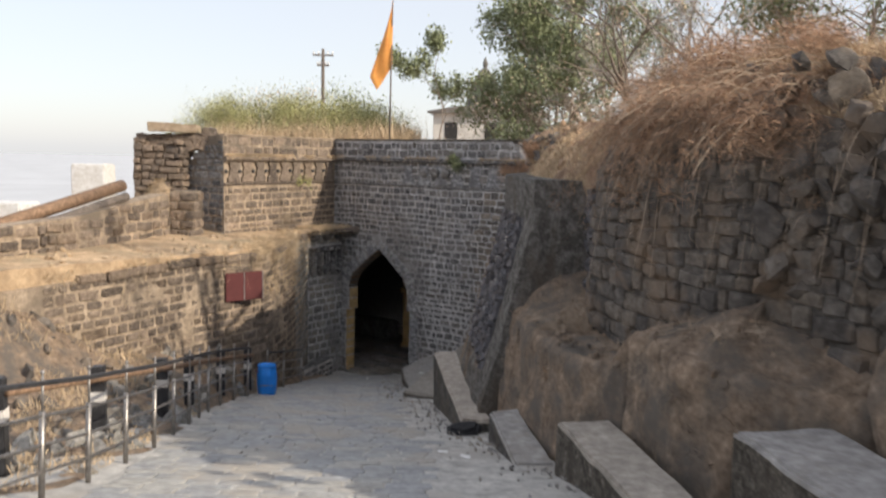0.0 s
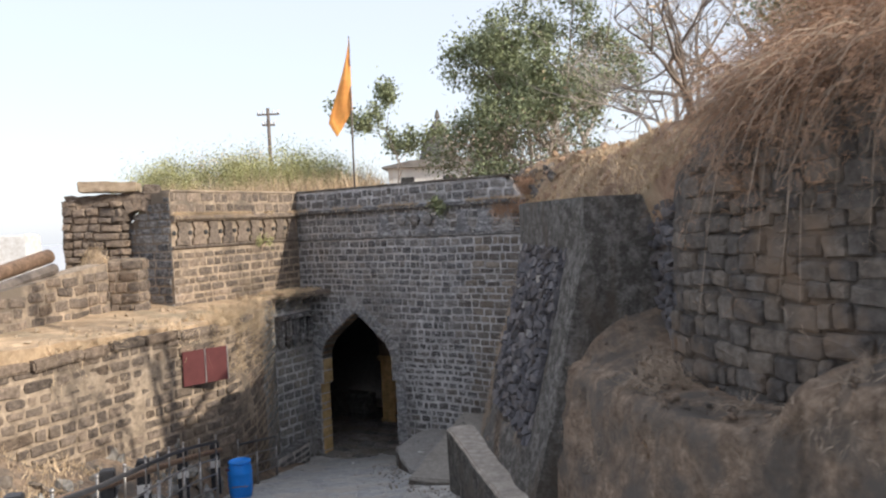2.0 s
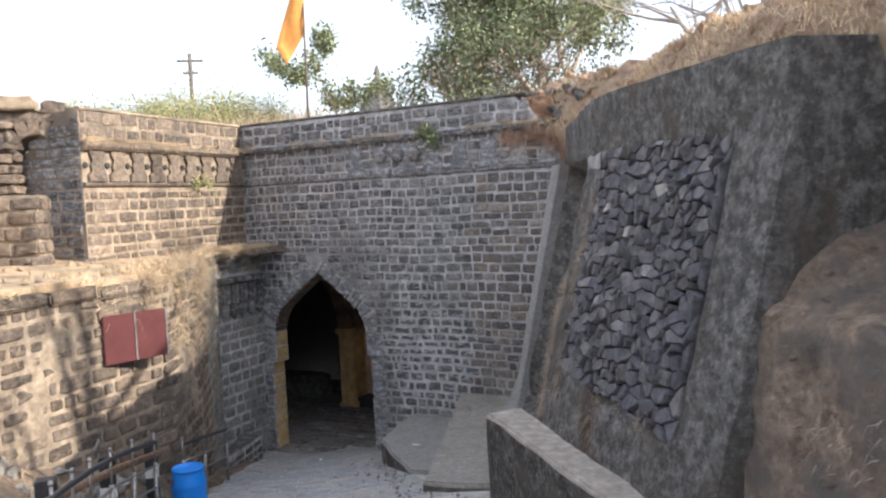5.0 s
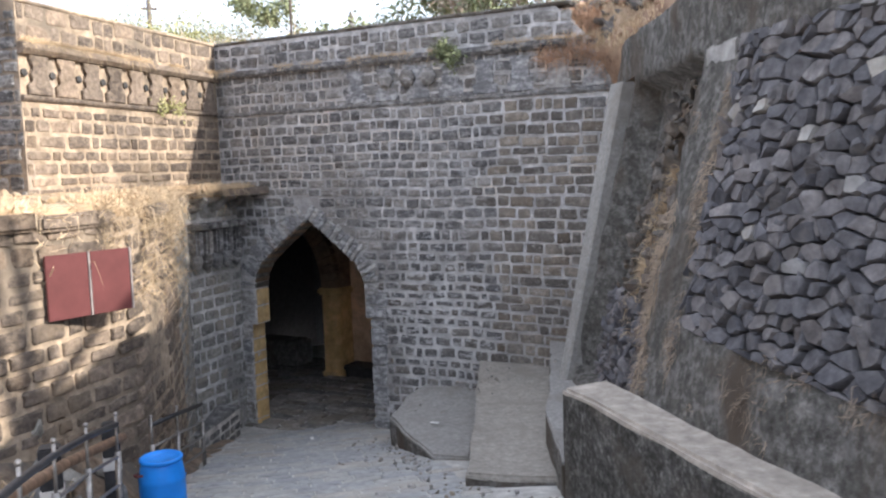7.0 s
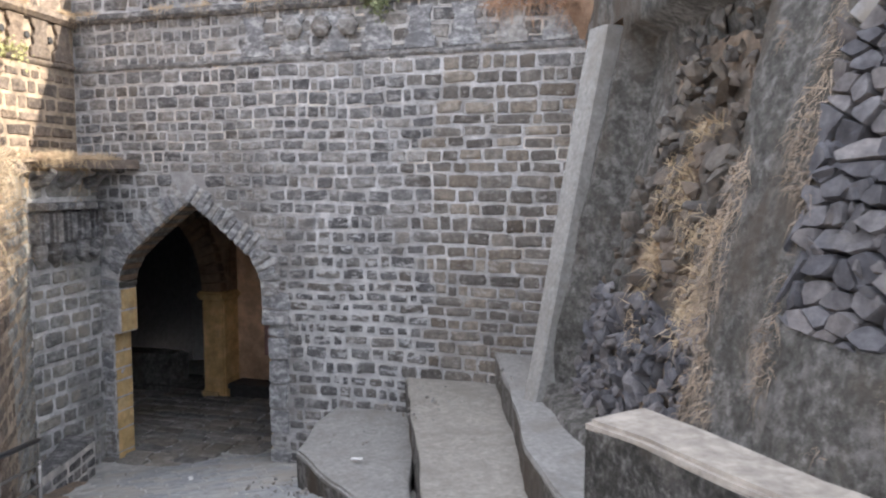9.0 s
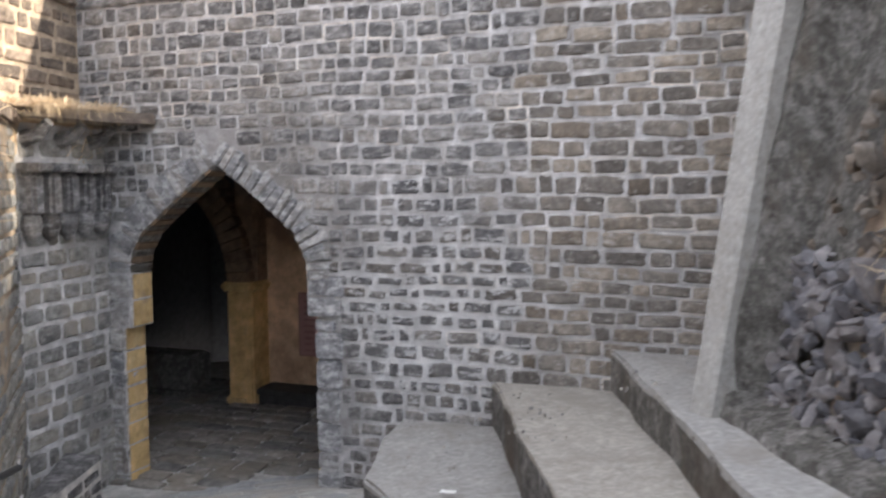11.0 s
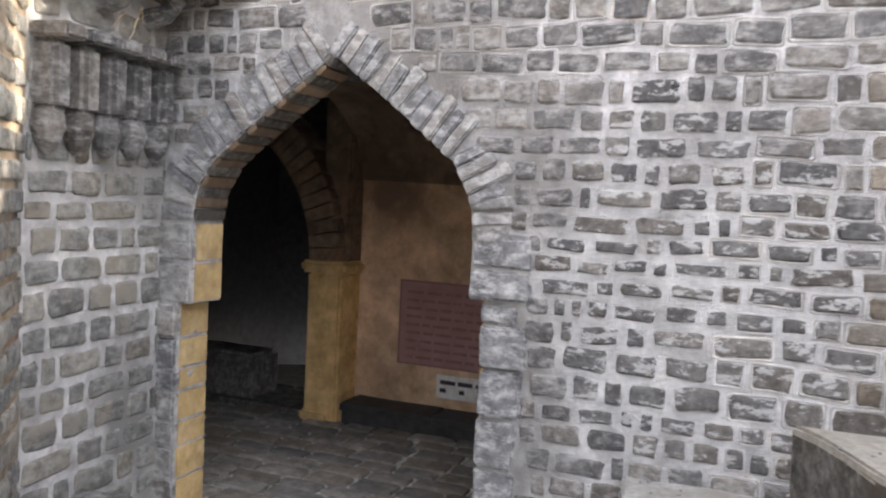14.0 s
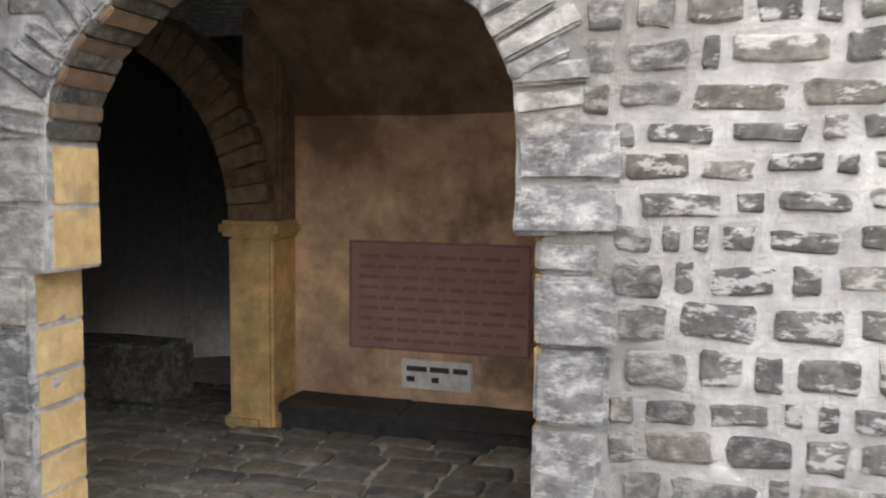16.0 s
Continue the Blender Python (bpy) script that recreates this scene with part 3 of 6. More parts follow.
# high ground behind the gate
setting("plateau", from_bm("plateau", slab_bm([tuple(gate_xy(-3.4, 0.5)), tuple(gate_xy(4.6, 0.5)), (3.5, 17.0), (60, 15), (70, 120), (-30, 120), (-14, 60), (-8.5, 30), (-5.6, 20.6)], 0.4, lambda x, y: 1.35 + 0.012 * max(0, y - 24), 0, 0.25, 3, 9), EARTH), "dry grassy high ground behind the gate wall", "ground")


# hillside above the revetment
def hill_z(x, y):
    foot = hill_foot(y)
    low = between(y, (-10, 3, 5, 6.5, 8.5, 10, 11.6, 18, 24), (1.2, 1.2, 1.5, 1.95, 2.0, 1.62, 1.25, 1.2, 1.75))
    d = max(x - foot, 0)
    crest = between(y, (-10, 0, 5, 8, 11, 13, 16, 19, 21, 26), (0.3, 0.3, 0.4, 0.7, 0.95, 0.9, 0.9, 0.95, 0.9, 0.3))
    return low + crest * (1 - math.exp(-d / 0.55)) + 0.035 * d - 0.08


def hill_foot(y):
    return between(y, (-10, 0, 5, 6.7, 7.6, 8.4, 9.3, 10.2, 10.9, 11.6, 12.2, 14, 15, 16.5, 18.3, 19.6, 20.6, 21.5, 26), (5.75, 5.35, 4.15, 3.4, 2.9, 2.47, 2.15, 1.9, 1.85, 1.95, 1.6, 1.5, 1.55, 1.9, 2.35, 2.0, 1.6, 1.9, 4))


def hill_data():
    ys, ds = [-60, -40, -20] + steps(-10, 27, 0.3), [0.0, 0.12, 0.3, 0.55, 0.85, 1.2, 1.6, 2.1, 2.7, 3.5, 4.5, 6, 8, 11, 15, 22, 40, 90]
    verts = []
    for y in ys:
        verts.append((hill_foot(y) + 0.45, y, hill_z(hill_foot(y), y) - 1.3))   # buried behind the wall
        for d in ds:
            x = hill_foot(y) + d
            verts.append((x, y, hill_z(x, y) + min(d, 1) * (0.24 * noise.noise(Vector((x * 0.9, y * 0.9, 1.7))) + 0.2 * noise.noise(Vector((x * 3, y * 3, 5))))))
    n = len(ds) + 1
    return data("hillside", verts, [(j * n + i, j * n + i + 1, (j + 1) * n + i + 1, (j + 1) * n + i) for j in range(len(ys) - 1) for i in range(n - 1)], RED_EARTH, True)


setting("hillside", hill_data(), "dry grassy hillside above the stone revetment", "hillside")


# ---- gate wall ----
def gate_bm():
    """Front face with the arched opening, 0.42 m thick."""
    bm = bmesh.new()
    ss = sorted(set([-2.502, 0.032, -2.379, -0.091] + steps(GATE_LEFT, -2.5, 0.25) + [p[0] for p in ARCH] + steps(-2.38, -0.09, 0.12) + steps(0.03, GATE_RIGHT, 0.3)))
    front, back = {}, {}
    for s in ss:
        low = arch_z(s)
        zs = [low if low is not None else -5.0]
        if low is None and (s <= -2.38 or s >= -0.09) and -2.5 <= s <= 0.03:
            zs = [-2.97 if s < -1 else -2.72]
        top = WALL_TOP if s < 3.5 else between(s, (3.5, 3.9), (1.6, 1.25))
        zs += [z for z in steps(-5, top, 0.4) if z > zs[0] + 0.05]
        front[s] = [bm.verts.new((*gate_xy(s, 0.0), z)) for z in zs]
        back[s] = [bm.verts.new((*gate_xy(s, 0.36), z)) for z in zs]
    for a, b in zip(ss, ss[1:]):
        for rows, flip in ((front, False), (back, True)):
            p, q = rows[a], rows[b]
            ring = p[::1] + q[::-1]
            f = bm.faces.new(ring if not flip else ring[::-1])
        bm.faces.new((front[a][0], back[a][0], back[b][0], front[b][0]))
        bm.faces.new((front[a][-1], front[b][-1], back[b][-1], back[a][-1]))
    bmesh.ops.triangulate(bm, faces=bm.faces[:])
    return bm


gate_wall = setting("wall_gate", from_bm("wall_gate", gate_bm(), MORTAR), "tall dark basalt fort wall with pale lime pointing", "wall")


def in_opening(a, b, z0, z1, grow=0.0):
    """Whether a stone at s a..b, height z0..z1 touches the opening with its ring."""
    for s in (a, (a + b) / 2, b):
        for z in (z0, (z0 + z1) / 2):
            if -2.5 - grow < s < 0.03 + grow and z < -2.3:
                return True
            e = arch_z(min(max(s, -2.37), -0.1)) + grow * 1.25
            if -2.38 - grow < s < -0.09 + grow and z < e:
                return True
    return False


def gate_keep(a, b, z0, z1):
    a, b = a + GATE_LEFT, b + GATE_LEFT
    if in_opening(a, b, z0, z1, 0.24):
        side = 1 if (a + b) / 2 > -1.2 else -1
        far = b if side > 0 else a
        if in_opening(far - 0.06, far, z0, z1, 0.24) if side > 0 else in_opening(far, far + 0.06, z0, z1, 0.24):
            return False
        while in_opening(a, b, z0, z1, 0.24):
            a, b = (a + 0.02, b) if side > 0 else (a, b - 0.02)
            if b - a < 0.1:
                return False
        return a - GATE_LEFT, b - GATE_LEFT
    if z0 < 1.36 and z1 > 0.72 and z0 > 0.6:
        return b - a > 0.1
    return not (1.28 < (z0 + z1) / 2 < 1.42)


gate_places = courses(gate_line, lambda s: -4.85, lambda s: 1.42 if s < 6.5 else 1.2, 0.158, lambda s, z: 0.225 + 0.05 * (s > 5.2), lambda s, z: 0.021 if s > 5.3 else 0.024 + 0.028 * math.exp(-((s - 4.3) / 1.0) ** 2 - ((z + 2.6) / 1.2) ** 2), 0.016, gate_keep, 5, wave=0.055, rough=0.25)
near_gate = lambda p: 0.0 < (p.to_2d() - GATE_O).dot(GATE_U) < 2.1 and -4.2 < p.z < -1.0

# cornice, string course and parapet coping run along both upper walls
def moulding(name, line, z0, z1, out, mat, label, category="trim", wob=0.012, s0=0.0, s1=None, back=0.25, seed=0):
    verts, faces = [], []
    ss = steps(s0, line.length if s1 is None else s1, 0.18)
    for s in ss:
        p, n = line.at(s), line.normal(s)
        k = noise.noise(Vector((s * 2.1, seed, z0))) * wob
        prof = [(-back, z0), (out * 0.55 + k, z0 + k), (out + k, z0 + (z1 - z0) * 0.4), (out * 0.97 + k, z1 - 0.01 + k), (out * 0.8, z1 + k), (-back, z1)]
        verts += [(p.x + n.x * o, p.y + n.y * o, z) for o, z in prof]
    k = 6
    for i in range(len(ss) - 1):
        faces += [(i * k + j, (i + 1) * k + j, (i + 1) * k + (j + 1) % k, i * k + (j + 1) % k) for j in range(k)]
    faces += [tuple(range(k)), tuple(range(len(ss) * k - 1, len(ss) * k - 1 - k, -1))]
    bm = bmesh.new()
    me = data(name, verts, faces, mat)
    bm.from_mesh(me)
    bpy.data.meshes.remove(me)
    return setting(name, from_bm(name, bm, mat), label, category)


wing_wall = setting("wall_wing", wall_data("wall_wing", wing_line, lambda s: -0.9, lambda s: WALL_TOP, 0.5, MORTAR_OLD), "sunlit brown basalt wing wall of the bastion", "wall")
wing_end = Line([wing_line.at(0) - wing_line.normal(0) * 1.75, wing_line.at(0)], 1)
end_wall = setting("wall_end", wall_data("wall_end", wing_end, lambda s: -0.9, lambda s: between(s, (0, 0.6, 1.1, 1.75), (1.1, 1.2, 1.7, 1.8)), 0.6, MORTAR_OLD), "end face of the bastion wall, shadow in its darker stone colour", "wall")
for line, z0, z1, out, mat, title, what in (
        (Line([gate_xy(GATE_LEFT), gate_xy(3.4)], 1), 1.30, 1.42, 0.09, BASALT, "cornice", "weathered stone cornice with dry tufts"),
        (gate_line, 0.66, 0.73, 0.035, BASALT, "string_course", "thin projecting stone string course"),
        (Line([gate_xy(GATE_LEFT), gate_xy(3.45)], 1), WALL_TOP, WALL_TOP + 0.05, 0.03, PLASTER, "coping", "rounded cement coping on the parapet"),
        (wing_line, 1.26, 1.40, 0.13, SUNNED, "cornice", "weathered sunlit stone cornice"),
        (wing_line, 0.68, 0.75, 0.05, SUNNED, "string_course", "thin sunlit stone string course"),
        (wing_line, WALL_TOP, WALL_TOP + 0.05, 0.03, MORTAR_OLD, "coping", "rounded coping on the sunlit parapet")):
    moulding(title, line, z0, z1, out, mat, what, "trim", seed=z0)

# retaining wall
WALL_S0 = between(13.0, left_line.p[:, 1], left_line.d)
far_line = Line(left_line.p[-2:], 1)
far_s0 = left_line.length - far_line.length
near_line = Line(left_line.p[:-1], 1)
jamb_wall = setting("wall_corner", wall_data("wall_corner", far_line, lambda s: -5.0, lambda s: -0.7, 0.3, RIDGE, wob=0.02), "grey basalt corner wall beside the gate", "wall")
left_wall = setting("wall_retaining", wall_data("wall_retaining", near_line, lambda s: -5.0, lambda s: -0.7, 0.5, MORTAR_OLD, wob=0.05), "long retaining wall of brown basalt blocks", "wall")


def left_foot(s):
    p = left_line.at(s)
    return bank_left(p.x, p.y) - 0.1


# coping stones along the terrace edge
r = random.Random(8)
s = WALL_S0
while s < left_line.length - 1.6:
    w = r.uniform(0.5, 1.1)
    if r.random() < 0.86:
        ob = part("coping_stone", from_bm("coping_stone", box_bm(-w / 2 + 0.01, -0.35, -0.09, w / 2 - 0.01, 0.1 + r.uniform(-0.04, 0.06), 0.06, 0.03, 0.02, 2, s), SUNNED), left_wall, m=left_line.frame_at(s + w / 2, -0.66 + r.uniform(-0.02, 0.02)) @ pose(0, 0, 0, r.uniform(-3, 3), r.uniform(-2, 2), 0))
    s += w
# flat ledge slab above the gate's corner, on stone corbels
e0 = left_line.length
ledge = setting("ledge", from_bm("ledge", slab_bm([tuple(left_line.at(e0 - 1.7) + left_line.normal(e0 - 1.7) * 0.12), tuple(left_line.at(e0 - 1.0) + left_line.normal(e0 - 1.0) * 0.4), tuple(gate_xy(-1.93, -0.12)), tuple(gate_xy(-1.95, 0.02)), tuple(gate_xy(-2.9, 0.02)), tuple(left_line.at(e0 - 1.7) - left_line.normal(e0 - 1.7) * 0.5)], -0.66, -0.54, 0.02, 0.025, 3, 2), SUNNED), "projecting thin stone ledge with dry grass on top", "ledge")
for k in range(3):
    s = e0 - 1.35 + 0.5 * k
    part("corbel", from_bm("corbel", tube_bm([(0, -0.1, -0.2), (0, 0.16, -0.14), (0, 0.3, -0.02)], 0.05, 8, taper=[0.1, 0.075, 0.05]), BASALT), ledge, "dark curved stone corbel", left_line.frame_at(s, -0.68))


def bracket_data():
    """A hanging bracket: a rounded shaft with a cap and a drop below."""
    bm = box_bm(-0.085, -0.1, -0.03, 0.085, 0.16, 0.05, 0.015)
    for f in (box_bm(-0.07, -0.1, -0.4, 0.07, 0.09, -0.03, 0.03), lathe_bm([(0.02, -0.62), (0.06, -0.56), (0.085, -0.48), (0.075, -0.4), (0.05, -0.37)], 12)):
        me = bpy.data.meshes.new("x")
        f.to_mesh(me)
        f.free()
        bm.from_mesh(me)
        bpy.data.meshes.remove(me)
    return from_bm("bracket", bm, BASALT)


bracket = bracket_data()
for k in range(5):
    part("bracket", bracket, jamb_wall, "dark carved stone bracket", left_line.frame_at(e0 - 1.38 + 0.27 * k, -1.16, 0.06) @ Matrix.Diagonal((1.22, 1.35, 1.2, 1)))

# right wall of rough stone over the earth ledge
rough_wall = setting("wall_rough", wall_data("wall_rough", wall_line, lambda s: -2.5, lambda s: between(s, (0, 1.5, 2.4, 3.3, 5, 7, 9, 20), (1.15, 1.25, 1.7, 2.05, 2.0, 1.6, 1.2, 1.1)), 0.8, ROUGH, wob=0.04), "crumbling dry-stone wall overgrown with dry grass", "wall")

# revetment between the gate wall and the rough wall
REV_Y, REV_X = (11.5, 12.3, 14.0, 15.0, 18.3, 19.6), (1.26, 1.18, 1.05, 1.12, 1.95, 2.35)


def rev_x(y, z):
    return between(y, REV_Y, REV_X) - 0.25 * (0.6 - min(z, 0.6))


def rev_panel(y, z):
    """How deep the face is set back here."""
    if 12.18 < y < 14.5 and -1.55 - (14.5 - y) * 0.06 < z < 0.58:
        return 0.12
    if 15.25 < y < 17.82 and -2.7 < z < 0.55:
        return 0.38 if z < 0.35 else 0.3
    return 0.0


def rev_bm():
    bm = bmesh.new()
    ys, zs = steps(11.5, 19.7, 0.1), steps(-4.6, 1.2, 0.1)
    cut = lambda y, z: y > 17.95 and z < 0.64
    grid = [[bm.verts.new((rev_x(y, z) + rev_panel(y, z) + 0.035 * noise.noise(Vector((y * 2, z * 2, 0))) + 0.02 * noise.noise(Vector((y * 7, z * 7, 2))), y, z)) for z in zs] for y in ys]
    for a, b in zip(grid, grid[1:]):
        for j in range(len(zs) - 1):
            if not cut(a[j].co.y, zs[j]):
                bm.faces.new((a[j], b[j], b[j + 1], a[j + 1]))
    e = next(g for g, y in zip(grid, ys) if y > 17.95)
    back = [bm.verts.new((v.co.x + 0.8, v.co.y, v.co.z)) for v in e]
    for j in range(len(zs) - 1):
        bm.faces.new((e[j], back[j], back[j + 1], e[j + 1]))
    # top and the near end face
    for a, b, y0, y1 in zip(grid, grid[1:], ys, ys[1:]):
        p = [bm.verts.new((rev_x(y, 1.2) + 0.7, y, 1.2)) for y in (y0, y1)]
        bm.faces.new((a[-1], b[-1], p[1], p[0]))
    q = [bm.verts.new((2.05, 11.5, z)) for z in zs]
    g = [bm.verts.new(v.co) for v in grid[0]]
    for j in range(len(zs) - 1):
        bm.faces.new((g[j], g[j + 1], q[j + 1], q[j]))
    return bm


revetment = setting("wall_revetment", from_bm("wall_revetment", rev_bm(), PLASTER, True), "battered revetment of stained cement render with rubble panels", "wall")
# pale concrete strip and the leaning concrete post
part("strip", from_bm("strip", slab_bm([(rev_x(14.6, 0.6) - 0.03, 14.62), (rev_x(15.1, 0.6) - 0.03, 15.1), (rev_x(15.1, 0.6) + 0.3, 15.1), (rev_x(14.6, 0.6) + 0.3, 14.62)], -0.1, 0.62, 0.02, 0.02, 2), CONCRETE), revetment, "pale concrete strip")
def post_bm():
    """A squared leaning post that widens upward, with worn arrises."""
    bm, rings = bmesh.new(), []
    for z in steps(-3.2, 0.64, 0.16):
        t = (z + 3.2) / 3.84
        x, y, h = 0.93 + 0.93 * t, 17.95 + 0.3 * t, 0.1 + 0.07 * t
        k = 0.008 * noise.noise(Vector((z * 3, 1, 0)))
        rings.append([bm.verts.new((x + u * (0.13 + k), y + w * (h + k), z)) for u, w in ((-1, -0.8), (-0.82, -1), (3, -1), (3, 1), (-0.82, 1), (-1, 0.8))])
    for p, q in zip(rings, rings[1:]):
        for i in range(6):
            bm.faces.new((p[i], p[(i + 1) % 6], q[(i + 1) % 6], q[i]))
    bm.faces.new(rings[0])
    bm.faces.new(rings[-1])
    return bm


tagged(new("concrete_post", from_bm("concrete_post", post_bm(), STEP_TOP)), "tall leaning grey concrete post against the revetment", "post")

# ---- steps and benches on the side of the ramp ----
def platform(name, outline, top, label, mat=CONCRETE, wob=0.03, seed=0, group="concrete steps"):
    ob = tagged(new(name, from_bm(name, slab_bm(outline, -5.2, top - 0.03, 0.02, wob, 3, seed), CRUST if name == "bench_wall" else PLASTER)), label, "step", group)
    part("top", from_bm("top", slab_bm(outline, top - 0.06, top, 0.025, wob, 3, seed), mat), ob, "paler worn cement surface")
    return ob


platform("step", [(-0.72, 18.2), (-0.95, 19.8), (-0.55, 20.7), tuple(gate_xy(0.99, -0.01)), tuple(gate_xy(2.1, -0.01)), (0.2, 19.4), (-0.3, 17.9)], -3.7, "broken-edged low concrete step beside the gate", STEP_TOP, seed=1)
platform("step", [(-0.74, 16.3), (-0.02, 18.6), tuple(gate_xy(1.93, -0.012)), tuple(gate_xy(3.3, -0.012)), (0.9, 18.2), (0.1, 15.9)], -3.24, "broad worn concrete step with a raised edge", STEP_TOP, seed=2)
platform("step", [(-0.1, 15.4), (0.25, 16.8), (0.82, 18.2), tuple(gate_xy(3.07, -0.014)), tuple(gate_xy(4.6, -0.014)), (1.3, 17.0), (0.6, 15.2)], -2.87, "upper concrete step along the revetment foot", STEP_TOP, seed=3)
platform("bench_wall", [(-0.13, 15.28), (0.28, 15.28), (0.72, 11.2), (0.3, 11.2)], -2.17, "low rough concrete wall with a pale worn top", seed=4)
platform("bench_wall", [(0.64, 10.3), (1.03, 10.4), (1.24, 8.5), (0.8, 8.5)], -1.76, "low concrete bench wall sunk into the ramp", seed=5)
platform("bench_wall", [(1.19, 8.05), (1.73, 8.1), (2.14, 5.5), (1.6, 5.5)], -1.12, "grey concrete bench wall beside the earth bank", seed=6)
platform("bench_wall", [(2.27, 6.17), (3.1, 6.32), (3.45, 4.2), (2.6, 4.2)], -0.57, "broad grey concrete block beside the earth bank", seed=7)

# earth ledge between benches and rough wall
LEDGE = [(0.98, 11.75, -0.6, 0.7), (1.04, 11.4, -0.62, 0.55), (1.1, 11.0, -0.64, 0.26), (1.19, 10.2, -0.65, 0.05), (1.37, 9.1, -0.64, 0.0), (1.58, 8.4, -0.62, 0.05), (1.72, 8.22, -0.58, 0.06), (1.92, 8.06, -0.2, 0.1), (2.0, 7.55, -0.18, 0.3), (2.12, 7.0, -0.2, 0.4), (2.38, 6.66, -0.26, 0.35), (2.75, 6.48, -0.3, 0.35), (3.15, 6.3, -0.3, 0.35), (3.6, 5.6, -0.2, 0.3), (3.9, 4.4, 0.0, 0.3), (4.4, 3.0, 0.15, 0.3), (4.9, -3.0, 0.3, 0.3), (5.2, -9.0, 0.6, 0.3)]


def ledge_at(y, i):
    return between(-y, [-p[1] for p in LEDGE], [p[i] for p in LEDGE])


def ledge_z(y, d):
    """Height of the ledge top at d inward from its edge."""
    return ledge_at(y, 2) + ledge_at(y, 3) * between(d, (0.0, 0.15, 0.3, 0.7, 1.5), (0.0, 0.05, 0.4, 1.0, 1.4))


def ledge_bm():
    bm = bmesh.new()
    rows = []
    line = Line([p[:2] for p in LEDGE], 1)
    for s in steps(0, line.length, 0.07):
        x, y = line.at(s)
        z, n = ledge_at(y, 2), -(line.normal(max(s - 0.12, 0)) + line.normal(min(s + 0.12, line.length))).normalized()
        row = []
        for o, zz in ((-0.2, -5), (-0.17, -2.2), (-0.14, -1.7), (-0.12, z - 0.95), (-0.1, z - 0.76), (-0.08, z - 0.58), (-0.06, z - 0.42), (-0.04, z - 0.28), (-0.03, z - 0.15), (-0.01, z - 0.06), (0.05, z + 0.01), (0.16, ledge_z(y, 0.16)), (0.3, ledge_z(y, 0.3)), (0.45, ledge_z(y, 0.45)), (0.6, ledge_z(y, 0.6)), (0.95, ledge_z(y, 0.95)), (1.5, ledge_z(y, 1.5))):
            k = Vector((s * 1.6, zz * 1.6, o * 2))
            q = o + 0.07 * noise.noise(k) + 0.06 * noise.noise(k * 2.6) + 0.035 * noise.noise(k * 6.3) + 0.016 * noise.noise(k * 14)
            row.append(bm.verts.new((x + n.x * q, y + n.y * q, max(zz, ramp_z(y) - 0.4) + 0.05 * noise.noise(k + Vector((9, 0, 0))) + 0.025 * noise.noise(k * 4 + Vector((9, 0, 0))))))
        rows.append(row)
    for a, b in zip(rows, rows[1:]):
        for j in range(len(a) - 1):
            bm.faces.new((a[j], b[j], b[j + 1], a[j + 1]))
    return bm


setting("earth_ledge", from_bm("earth_ledge", ledge_bm(), EARTH, True), "brown earth and stone ledge at the foot of the wall", "bank")

# ---- gate chamber ----
def chamber(name, quad, z0, z1, mat, label):
    return setting(name, from_bm(name, slab_bm(quad, z0, z1, 0, 0.015, 2), mat), label, "wall")


def gate_quad(s0, s1, v0, v1):
    return [tuple(gate_xy(a, b)) for a, b in ((s0, v0), (s1, v0), (s1, v1), (s0, v1))]


chamber("wall_back", gate_quad(-3.12, 2.2, 4.1, 4.5), -5.6, 0.2, CREAM, "stained cream limewashed wall inside the gate")
chamber("wall_side", gate_quad(1.8, 2.2, 0.42, 4.1), -5.6, 0.2, CREAM, "dim limewashed side wall inside the gate")
# near-black base colour holds the darkness of the unlit passage
chamber("wall_passage", gate_quad(-7.0, -3.6, 8.0, 8.4), -5.8, 0.2, SOOT_AND_SHADE, "stone wall at the end of the passage, darkness in its colour")
chamber("wall_passage", gate_quad(-7.4, -7.0, 0.42, 8.4), -5.8, 0.2, SOOT_AND_SHADE, "stone passage wall, darkness in its colour")
chamber("wall_passage", gate_quad(-3.12, -2.8, 4.5, 8.4), -5.8, 0.2, SOOT_AND_SHADE, "stone passage side wall, darkness in its colour")
chamber("wall_inner", gate_quad(-7.4, -3.2, 0.42, 0.9), -5.6, 0.2, BASALT, "dark inner face beside the gate")
setting("ceiling", from_bm("ceiling", slab_bm(gate_quad(-7.4, 2.2, 0.42, 8.4), -0.35, -0.05, 0, 0.02, 2), BASALT), "dark stone ceiling of the gate chamber", "ceiling")

# ---- gate chamber: pier, inner arch, bench, notices ----
pier = root("pier", "ochre limewashed stone pier with a moulded cap", "pier", (*gate_xy(-3.42, 3.75), 0), math.degrees(math.atan2(GATE_U.y, GATE_U.x)))
part("shaft", from_bm("shaft", box_bm(-0.17, -0.12, -5.3, 0.3, 0.45, -3.05, 0.03, 0.012, 2), OCHRE), pier)
part("cap", from_bm("cap", box_bm(-0.24, -0.19, -3.05, 0.37, 0.45, -2.9, 0.04, 0.008, 2), OCHRE), pier, "projecting ochre moulding")
part("base", from_bm("base", box_bm(-0.21, -0.16, -5.3, 0.2, 0.45, -4.75, 0.04, 0.012, 2), OCHRE), pier)
part("impost", from_bm("impost", box_bm(-0.1, 0.05, -2.9, 0.3, 0.45, -0.9, 0.03, 0.012, 2), BROWN_PLASTER), pier)
